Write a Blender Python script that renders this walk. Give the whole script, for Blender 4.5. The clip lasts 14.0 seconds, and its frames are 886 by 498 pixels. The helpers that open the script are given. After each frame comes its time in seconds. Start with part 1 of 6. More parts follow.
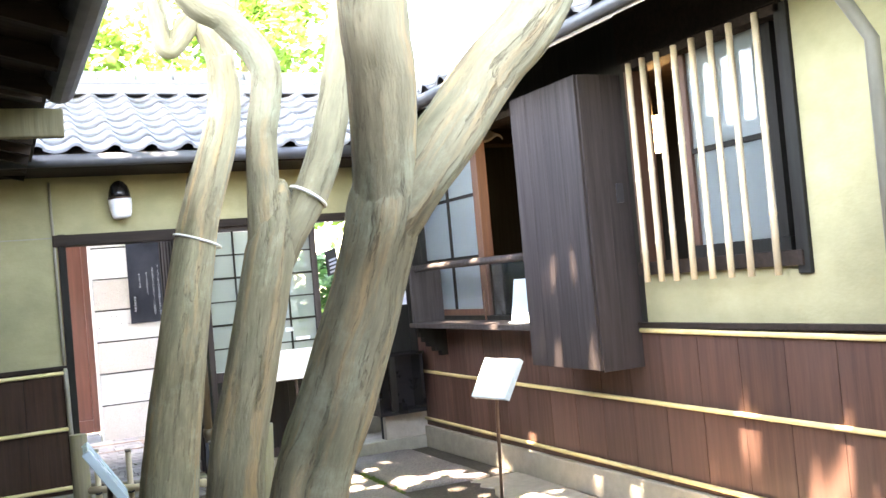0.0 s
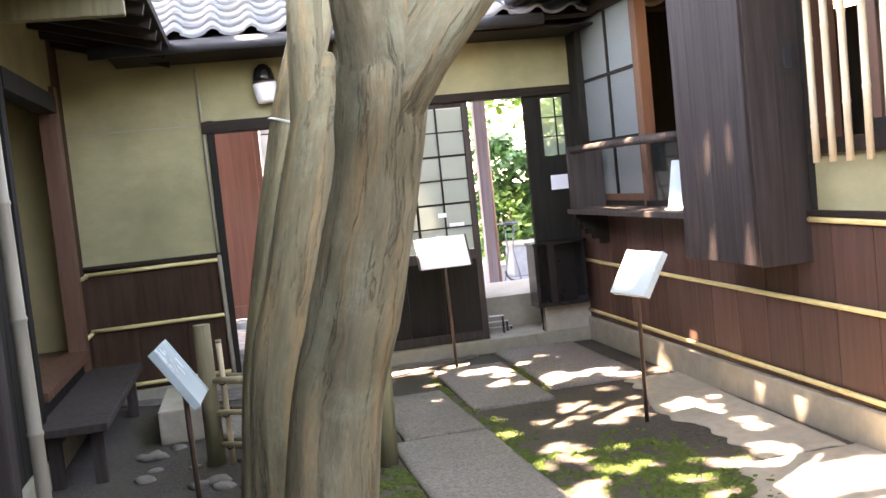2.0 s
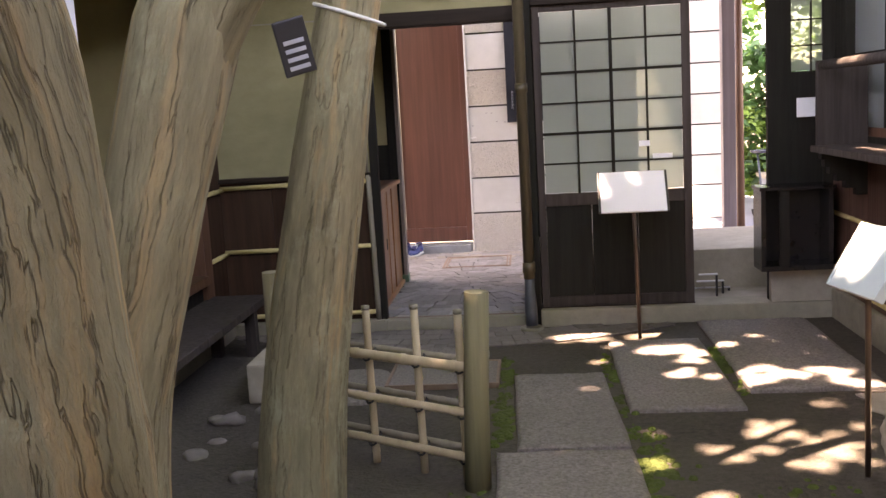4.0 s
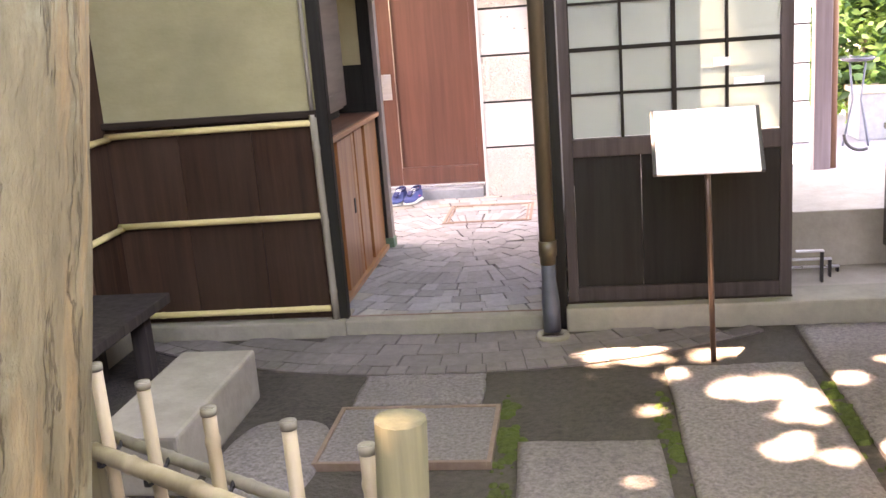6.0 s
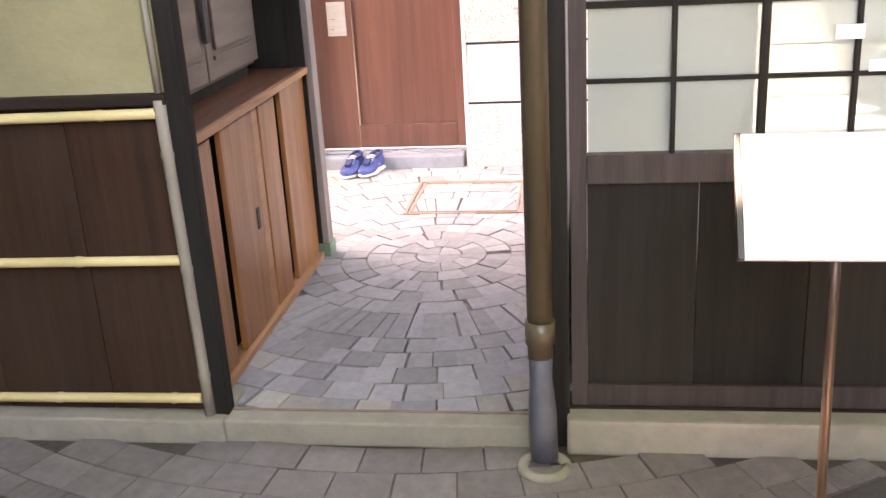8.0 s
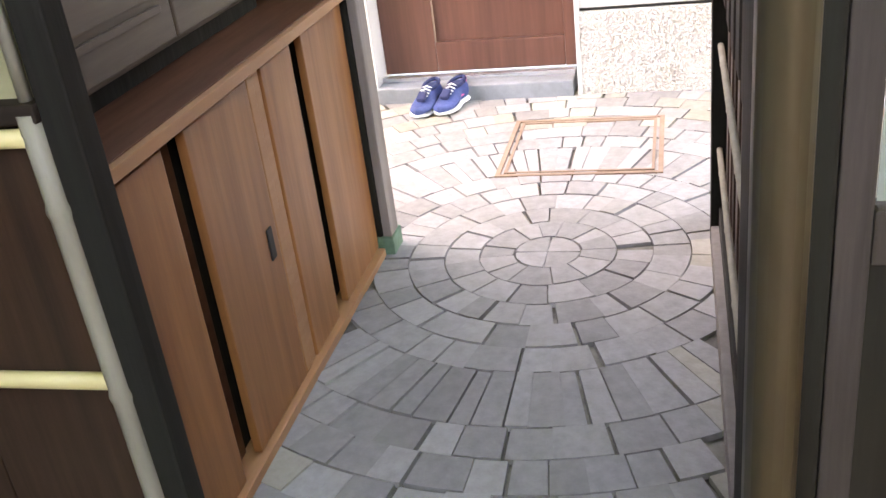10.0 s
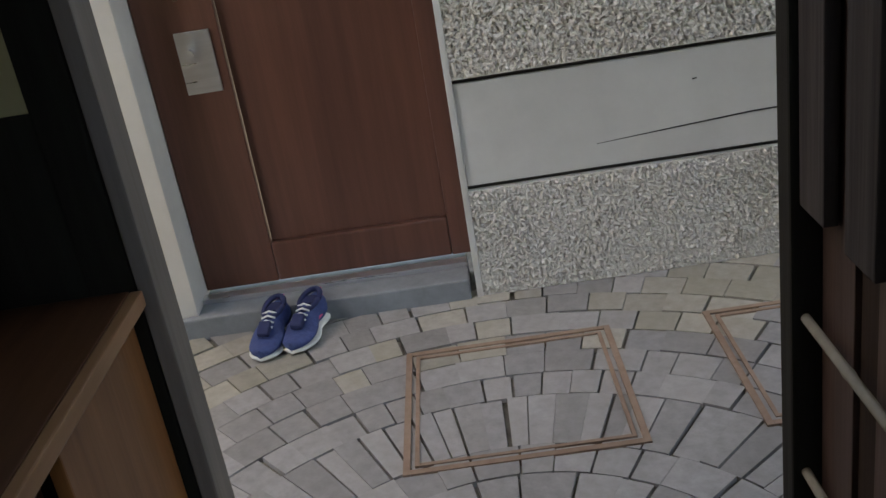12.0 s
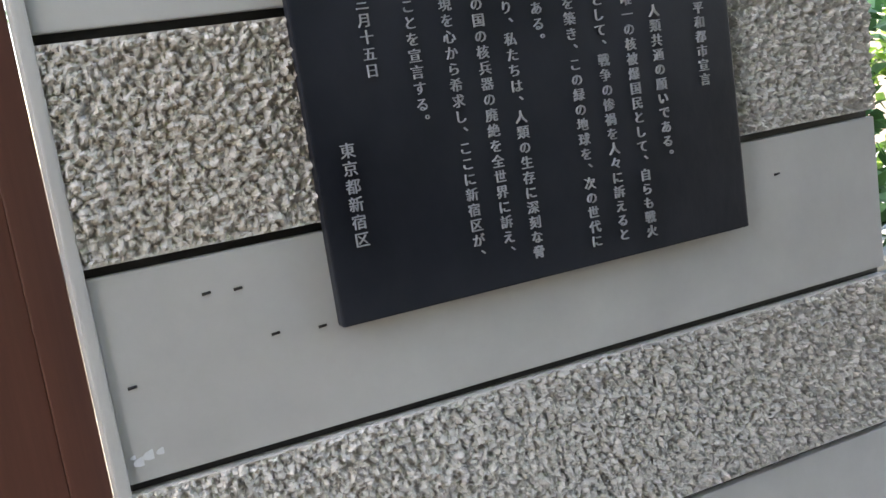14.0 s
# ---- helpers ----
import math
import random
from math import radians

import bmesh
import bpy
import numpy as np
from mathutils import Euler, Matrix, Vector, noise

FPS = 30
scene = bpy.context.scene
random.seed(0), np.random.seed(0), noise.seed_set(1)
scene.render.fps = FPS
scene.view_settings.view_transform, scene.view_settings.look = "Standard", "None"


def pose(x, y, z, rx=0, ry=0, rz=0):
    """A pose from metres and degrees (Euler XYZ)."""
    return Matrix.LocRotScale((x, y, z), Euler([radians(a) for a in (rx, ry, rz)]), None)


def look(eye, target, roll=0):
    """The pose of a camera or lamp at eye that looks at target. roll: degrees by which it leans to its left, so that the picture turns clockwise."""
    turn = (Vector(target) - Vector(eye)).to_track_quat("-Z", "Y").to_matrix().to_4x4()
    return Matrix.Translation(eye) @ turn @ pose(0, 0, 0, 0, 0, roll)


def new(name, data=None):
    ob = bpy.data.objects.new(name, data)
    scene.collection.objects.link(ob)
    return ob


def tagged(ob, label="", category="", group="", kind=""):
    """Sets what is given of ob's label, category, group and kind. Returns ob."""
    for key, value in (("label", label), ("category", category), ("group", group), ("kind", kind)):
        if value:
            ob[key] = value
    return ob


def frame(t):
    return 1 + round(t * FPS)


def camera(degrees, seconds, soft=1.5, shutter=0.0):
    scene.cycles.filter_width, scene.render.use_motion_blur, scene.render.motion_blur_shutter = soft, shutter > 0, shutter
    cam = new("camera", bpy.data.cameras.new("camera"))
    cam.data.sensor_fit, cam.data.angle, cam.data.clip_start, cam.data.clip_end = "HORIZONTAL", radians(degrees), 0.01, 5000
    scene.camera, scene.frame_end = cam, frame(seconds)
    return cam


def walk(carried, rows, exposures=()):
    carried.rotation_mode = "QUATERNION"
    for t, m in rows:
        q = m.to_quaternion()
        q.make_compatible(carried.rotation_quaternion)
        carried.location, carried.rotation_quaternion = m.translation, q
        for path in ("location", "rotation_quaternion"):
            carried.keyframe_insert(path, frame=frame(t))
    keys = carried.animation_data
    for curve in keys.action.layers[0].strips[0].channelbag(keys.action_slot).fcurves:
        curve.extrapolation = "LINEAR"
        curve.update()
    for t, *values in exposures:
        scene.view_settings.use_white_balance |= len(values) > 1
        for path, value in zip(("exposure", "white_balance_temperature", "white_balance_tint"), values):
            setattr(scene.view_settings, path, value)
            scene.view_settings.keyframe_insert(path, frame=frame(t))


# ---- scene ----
cam = camera(49.0, 14.0)
PATH = [
    (0, (-0.398, -7.139, 1.316), (0.447, -5.328, 1.374), -5.1),
    (0.5, (-0.322, -7.175, 1.32), (0.361, -5.296, 1.338), -5.6),
    (1, (-0.197, -7.125, 1.314), (0.395, -5.216, 1.253), -6.3),
    (1.5, (-0.015, -6.976, 1.296), (0.413, -5.025, 1.197), -5.1),
    (2, (0.186, -6.839, 1.293), (0.586, -4.884, 1.149), -5.8),
    (2.2, (0.253, -6.754, 1.295), (0.648, -4.801, 1.124), -6.1),
    (2.5, (0.456, -6.626, 1.281), (0.792, -4.664, 1.089), -5.5),
    (3, (0.65, -6.369, 1.285), (0.768, -4.383, 1.083), -3.7),
    (3.5, (0.824, -5.981, 1.302), (0.726, -3.995, 1.086), -2.9),
    (3.7, (0.885, -5.831, 1.295), (0.743, -3.851, 1.05), -2.9),
    (5.8, (1.057, -3.994, 1.313), (0.784, -2.066, 0.855), -4.5),
    (6, (1.041, -3.809, 1.292), (0.767, -1.886, 0.817), -4.4),
    (6.5, (0.992, -3.361, 1.331), (0.741, -1.446, 0.813), -4.4),
    (7, (1.009, -2.938, 1.319), (0.763, -1.037, 0.749), -4.3),
    (7.5, (1.069, -2.598, 1.311), (0.836, -0.712, 0.689), -4.4),
    (8, (1.021, -2.239, 1.334), (0.742, -0.374, 0.669), -3.3),
    (8.2, (0.999, -2.096, 1.322), (0.605, -0.252, 0.655), -3.1),
    (10.3, (0.738, -0.904, 1.266), (0.275, 0.804, 0.335), -7.9),
    (10.5, (0.669, -0.802, 1.278), (0.274, 0.913, 0.327), -8.7),
    (11, (0.555, -0.597, 1.306), (0.344, 1.172, 0.398), -8.7),
    (11.5, (0.496, -0.247, 1.28), (0.37, 1.567, 0.447), -7.9),
    (12, (0.493, 0.082, 1.302), (0.407, 1.917, 0.511), -9.5),
    (12.5, (0.42, 0.405, 1.307), (0.654, 2.312, 0.749), -10.8),
    (12.6, (0.439, 0.497, 1.313), (0.72, 2.407, 0.788), -11.4),
    (13, (0.489, 0.74, 1.372), (1.059, 2.606, 0.929), -11.2),
    (13.5, (0.47, 1.016, 1.497), (1.185, 2.823, 1.024), -9.3),
    (14, (0.41, 1.268, 1.46), (1.182, 3.081, 1.119), -8.7),
]
EXPOSURES = [
    (0, 5.4, 8600, 22), (1.0, 5.65, 9100, 27), (1.5, 5.15, 9200, 30), (2.0, 5.0, 9300, 30), (2.5, 4.95, 9500, 32), (3.0, 4.4, 9800, 32), (3.7, 4.2, 10400, 35), (5.8, 5.35, 10300, 39), (8.2, 5.65, 10500, 37),
    (10.3, 5.4, 9900, 22), (11.0, 4.7, 9500, 15), (11.5, 3.4, 9000, 15), (12.0, 2.95, 9000, 15), (12.5, 2.85, 8800, 16), (13.0, 2.8, 8500, 15), (13.5, 3.0, 8400, 15), (14.0, 3.4, 8300, 16)]
walk(cam, [(t, look(eye, target, roll)) for t, eye, target, roll in PATH], EXPOSURES)

# ---- light: high sun from the left and behind, blue sky ----
SUN_EL, SUN_AZ = 68.0, 250.0
world = bpy.data.worlds.new("sky_world")
scene.world = world
world.use_nodes = True
wn = world.node_tree
sky = wn.nodes.new("ShaderNodeTexSky")
sky.sky_type, sky.sun_disc = "NISHITA", False
sky.sun_elevation, sky.sun_rotation = radians(SUN_EL), radians(SUN_AZ)
wn.links.new(sky.outputs[0], wn.nodes["Background"].inputs[0])
wn.nodes["Background"].inputs[1].default_value = 0.15
sun = new("sun", bpy.data.lights.new("sun", "SUN"))
sun.data.energy, sun.data.angle, sun.data.color = 5.0, radians(0.53), (1.0, 0.975, 0.94)
_a, _e = radians(SUN_AZ), radians(SUN_EL)
SUN_DIR = Vector((math.sin(_a) * math.cos(_e), math.cos(_a) * math.cos(_e), math.sin(_e)))
sun.matrix_world = look(SUN_DIR * 20, (0, 0, 0))


# ---- materials ----
def material(name, c1, c2, rough=0.7, scale=(6, 6, 6), stain=0.35, bump=0.15, bscale=1.0, metal=0.0, rand=0.0, spec=0.4, dirt=None, attr=""):
    """A procedural surface: grain at `scale`, broad stains, fine relief, and a shift of tone from piece to piece."""
    m = bpy.data.materials.new(name)
    m.use_nodes = True
    nt = m.node_tree
    b = nt.nodes["Principled BSDF"]
    N, L = nt.nodes.new, nt.links.new
    co = N("ShaderNodeTexCoord")
    mp = N("ShaderNodeMapping")
    mp.inputs["Scale"].default_value = scale
    info = N("ShaderNodeObjectInfo")
    sh = N("ShaderNodeVectorMath")
    sh.operation = "MULTIPLY_ADD"
    L(info.outputs["Random"], sh.inputs[0])
    sh.inputs[1].default_value = (7.3, 5.1, 3.7) if rand else (0, 0, 0)
    if attr:
        at = N("ShaderNodeAttribute")
        at.attribute_name = attr
        L(at.outputs["Vector"], sh.inputs[2])
    else:
        L(co.outputs["Object"], sh.inputs[2])
    L(sh.outputs[0], mp.inputs[0])
    n1 = N("ShaderNodeTexNoise")
    n1.inputs["Scale"].default_value, n1.inputs["Detail"].default_value, n1.inputs["Roughness"].default_value = 1.0, 8, 0.65
    L(mp.outputs[0], n1.inputs["Vector"])
    r1 = N("ShaderNodeMapRange")
    r1.inputs[1].default_value, r1.inputs[2].default_value = 0.3, 0.7
    L(n1.outputs[0], r1.inputs[0])
    mix = N("ShaderNodeMix")
    mix.data_type = "RGBA"
    mix.inputs[6].default_value, mix.inputs[7].default_value = (*c1, 1), (*c2, 1)
    L(r1.outputs[0], mix.inputs[0])
    n2 = N("ShaderNodeTexNoise")
    n2.inputs["Scale"].default_value, n2.inputs["Detail"].default_value = 1.7, 5
    L(sh.outputs[0], n2.inputs["Vector"])
    r2 = N("ShaderNodeMapRange")
    r2.inputs[1].default_value, r2.inputs[2].default_value = 0.35, 0.7
    r2.inputs[3].default_value, r2.inputs[4].default_value = 0.0, stain
    L(n2.outputs[0], r2.inputs[0])
    mix2 = N("ShaderNodeMix")
    mix2.data_type = "RGBA"
    mix2.inputs[7].default_value = (*(dirt or tuple(0.45 * c for c in c1)), 1)
    L(r2.outputs[0], mix2.inputs[0])
    L(mix.outputs[2], mix2.inputs[6])
    hs = N("ShaderNodeHueSaturation")
    rv = N("ShaderNodeMapRange")
    rv.inputs[3].default_value, rv.inputs[4].default_value = 1 - rand, 1 + rand
    L(info.outputs["Random"], rv.inputs[0])
    L(rv.outputs[0], hs.inputs["Value"])
    L(mix2.outputs[2], hs.inputs["Color"])
    L(hs.outputs[0], b.inputs["Base Color"])
    rr = N("ShaderNodeMapRange")
    rr.inputs[3].default_value, rr.inputs[4].default_value = max(0.05, rough - 0.12), min(1, rough + 0.12)
    L(n1.outputs[0], rr.inputs[0])
    L(rr.outputs[0], b.inputs["Roughness"])
    b.inputs["Metallic"].default_value = metal
    b.inputs["Specular IOR Level"].default_value = spec
    if bump:
        n3 = N("ShaderNodeTexNoise")
        n3.inputs["Scale"].default_value, n3.inputs["Detail"].default_value = bscale, 6
        L(mp.outputs[0], n3.inputs["Vector"])
        bp = N("ShaderNodeBump")
        bp.inputs["Strength"].default_value, bp.inputs["Distance"].default_value = bump, 0.01
        L(n3.outputs[0], bp.inputs["Height"])
        L(bp.outputs[0], b.inputs["Normal"])
    return m


def glass_material(name, rough=0.02, tint=(0.9, 0.96, 0.93), frost=0.0):
    """Window glass: clear or, with frost, ground glass that lets light through softly; gloss by Fresnel."""
    m = bpy.data.materials.new(name)
    m.use_nodes = True
    nt = m.node_tree
    N, L = nt.nodes.new, nt.links.new
    nt.nodes.remove(nt.nodes["Principled BSDF"])
    tr, tl, gl = N("ShaderNodeBsdfTransparent"), N("ShaderNodeBsdfTranslucent"), N("ShaderNodeBsdfGlossy")
    tr.inputs[0].default_value = (*tint, 1)
    tl.inputs[0].default_value = (*tint, 1)
    df = N("ShaderNodeBsdfDiffuse")
    df.inputs[0].default_value = (0.36, 0.39, 0.36, 1)
    gl.inputs["Roughness"].default_value = rough
    fm = N("ShaderNodeMixShader")
    fm.inputs[0].default_value = 0.4
    L(tl.outputs[0], fm.inputs[1]), L(df.outputs[0], fm.inputs[2])
    mx = N("ShaderNodeMixShader")
    mx.inputs[0].default_value = frost
    L(tr.outputs[0], mx.inputs[1]), L(fm.outputs[0], mx.inputs[2])
    fr = N("ShaderNodeFresnel")
    fr.inputs[0].default_value = 1.5
    m2 = N("ShaderNodeMixShader")
    L(fr.outputs[0], m2.inputs[0]), L(mx.outputs[0], m2.inputs[1]), L(gl.outputs[0], m2.inputs[2])
    L(m2.outputs[0], nt.nodes["Material Output"].inputs[0])
    return m


def leaf_material(name, c1, c2):
    m = material(name, c1, c2, rough=0.5, scale=(9, 9, 9), stain=0.2, bump=0, rand=0.0)
    nt = m.node_tree
    b = nt.nodes["Principled BSDF"]
    geo = nt.nodes.new("ShaderNodeNewGeometry")
    hs = nt.nodes.new("ShaderNodeHueSaturation")
    mr = nt.nodes.new("ShaderNodeMapRange")
    mr.inputs[3].default_value, mr.inputs[4].default_value = 0.6, 1.5
    nt.links.new(geo.outputs["Random Per Island"], mr.inputs[0])
    nt.links.new(mr.outputs[0], hs.inputs["Value"])
    src = b.inputs["Base Color"].links[0].from_socket
    nt.links.new(src, hs.inputs["Color"])
    nt.links.new(hs.outputs[0], b.inputs["Base Color"])
    tl = nt.nodes.new("ShaderNodeBsdfTranslucent")
    nt.links.new(hs.outputs[0], tl.inputs[0])
    ad = nt.nodes.new("ShaderNodeMixShader")
    ad.inputs[0].default_value = 0.3
    nt.links.new(b.outputs[0], ad.inputs[1]), nt.links.new(tl.outputs[0], ad.inputs[2])
    nt.links.new(ad.outputs[0], nt.nodes["Material Output"].inputs[0])
    return m


def glow_material(name, colour, strength):
    m = bpy.data.materials.new(name)
    m.use_nodes = True
    b = m.node_tree.nodes["Principled BSDF"]
    b.inputs["Base Color"].default_value = (*colour, 1)
    b.inputs["Emission Color"].default_value = (*colour, 1)
    b.inputs["Emission Strength"].default_value = strength
    return m


def bark_material():
    """Pale olive bark: wavering furrows along the trunk, rusty streaks, knots and grey-green blotches."""
    m = material("bark", (0.305, 0.258, 0.150), (0.132, 0.108, 0.060), rough=0.88, scale=(34, 34, 6.0), stain=0.45, bump=0.0, dirt=(0.27, 0.285, 0.185), attr="flow", spec=0.2)
    nt = m.node_tree
    b = nt.nodes["Principled BSDF"]
    N, L = nt.nodes.new, nt.links.new
    co = N("ShaderNodeAttribute")
    co.attribute_name = "flow"
    wn_ = N("ShaderNodeTexNoise")
    wn_.inputs["Scale"].default_value, wn_.inputs["Detail"].default_value = 7.0, 3
    L(co.outputs["Vector"], wn_.inputs["Vector"])
    warp = N("ShaderNodeVectorMath")
    warp.operation = "MULTIPLY_ADD"
    warp.inputs[1].default_value = (0.035, 0.035, 0.06)
    L(wn_.outputs["Color"], warp.inputs[0]), L(co.outputs["Vector"], warp.inputs[2])

    def layer(scale, lo, hi, detail=6, rough=0.6):
        mp, nz, mr = N("ShaderNodeMapping"), N("ShaderNodeTexNoise"), N("ShaderNodeMapRange")
        mp.inputs["Scale"].default_value = scale
        L(warp.outputs[0], mp.inputs[0]), L(mp.outputs[0], nz.inputs["Vector"])
        nz.inputs["Scale"].default_value, nz.inputs["Detail"].default_value, nz.inputs["Roughness"].default_value = 1.0, detail, rough
        mr.inputs[1].default_value, mr.inputs[2].default_value = lo, hi
        L(nz.outputs[0], mr.inputs[0])
        return nz.outputs[0], mr.outputs[0]

    def over(col, fac, colour, amount):
        mu, mx = N("ShaderNodeMath"), N("ShaderNodeMix")
        mu.operation, mu.inputs[1].default_value = "MULTIPLY", amount
        mx.data_type = "RGBA"
        mx.inputs[7].default_value = (*colour, 1)
        L(fac, mu.inputs[0]), L(mu.outputs[0], mx.inputs[0]), L(col, mx.inputs[6])
        return mx.outputs[2]

    h1, rusty = layer((22, 22, 1.1), 0.52, 0.68)
    h2, _ = layer((17, 17, 0.9), 0.4, 0.6, 5, 0.65)
    sub, ab, crack = N("ShaderNodeMath"), N("ShaderNodeMath"), N("ShaderNodeMapRange")
    sub.operation, sub.inputs[1].default_value = "SUBTRACT", 0.46
    ab.operation = "ABSOLUTE"
    crack.inputs[1].default_value, crack.inputs[2].default_value = 0.014, 0.0
    L(h2, sub.inputs[0]), L(sub.outputs[0], ab.inputs[0]), L(ab.outputs[0], crack.inputs[0])
    furrow = crack.outputs[0]
    h3, blotch = layer((5, 5, 4), 0.52, 0.66, 8, 0.7)
    h4, fine = layer((120, 120, 26), 0.4, 0.62, 5, 0.7)
    col = b.inputs["Base Color"].links[0].from_socket
    col = over(col, blotch, (0.36, 0.38, 0.25), 0.6)
    col = over(col, rusty, (0.44, 0.28, 0.13), 0.75)
    col = over(col, fine, (0.20, 0.165, 0.10), 0.38)
    col = over(col, furrow, (0.11, 0.085, 0.053), 0.65)
    L(col, b.inputs["Base Color"])
    hh = N("ShaderNodeMath")
    hh.operation = "MULTIPLY_ADD"
    hh.inputs[1].default_value = -0.35
    L(furrow, hh.inputs[0]), L(h1, hh.inputs[2])
    h5 = N("ShaderNodeMath")
    h5.operation = "MULTIPLY_ADD"
    h5.inputs[1].default_value = 0.5
    L(h4, h5.inputs[0]), L(hh.outputs[0], h5.inputs[2])
    bp = N("ShaderNodeBump")
    bp.inputs["Strength"].default_value, bp.inputs["Distance"].default_value = 0.9, 0.014
    L(h5.outputs[0], bp.inputs["Height"]), L(bp.outputs[0], b.inputs["Normal"])
    return m


def vertical_wood(name, c1, c2, **k):
    k.setdefault("scale", (34, 34, 1.6))
    return material(name, c1, c2, **k)


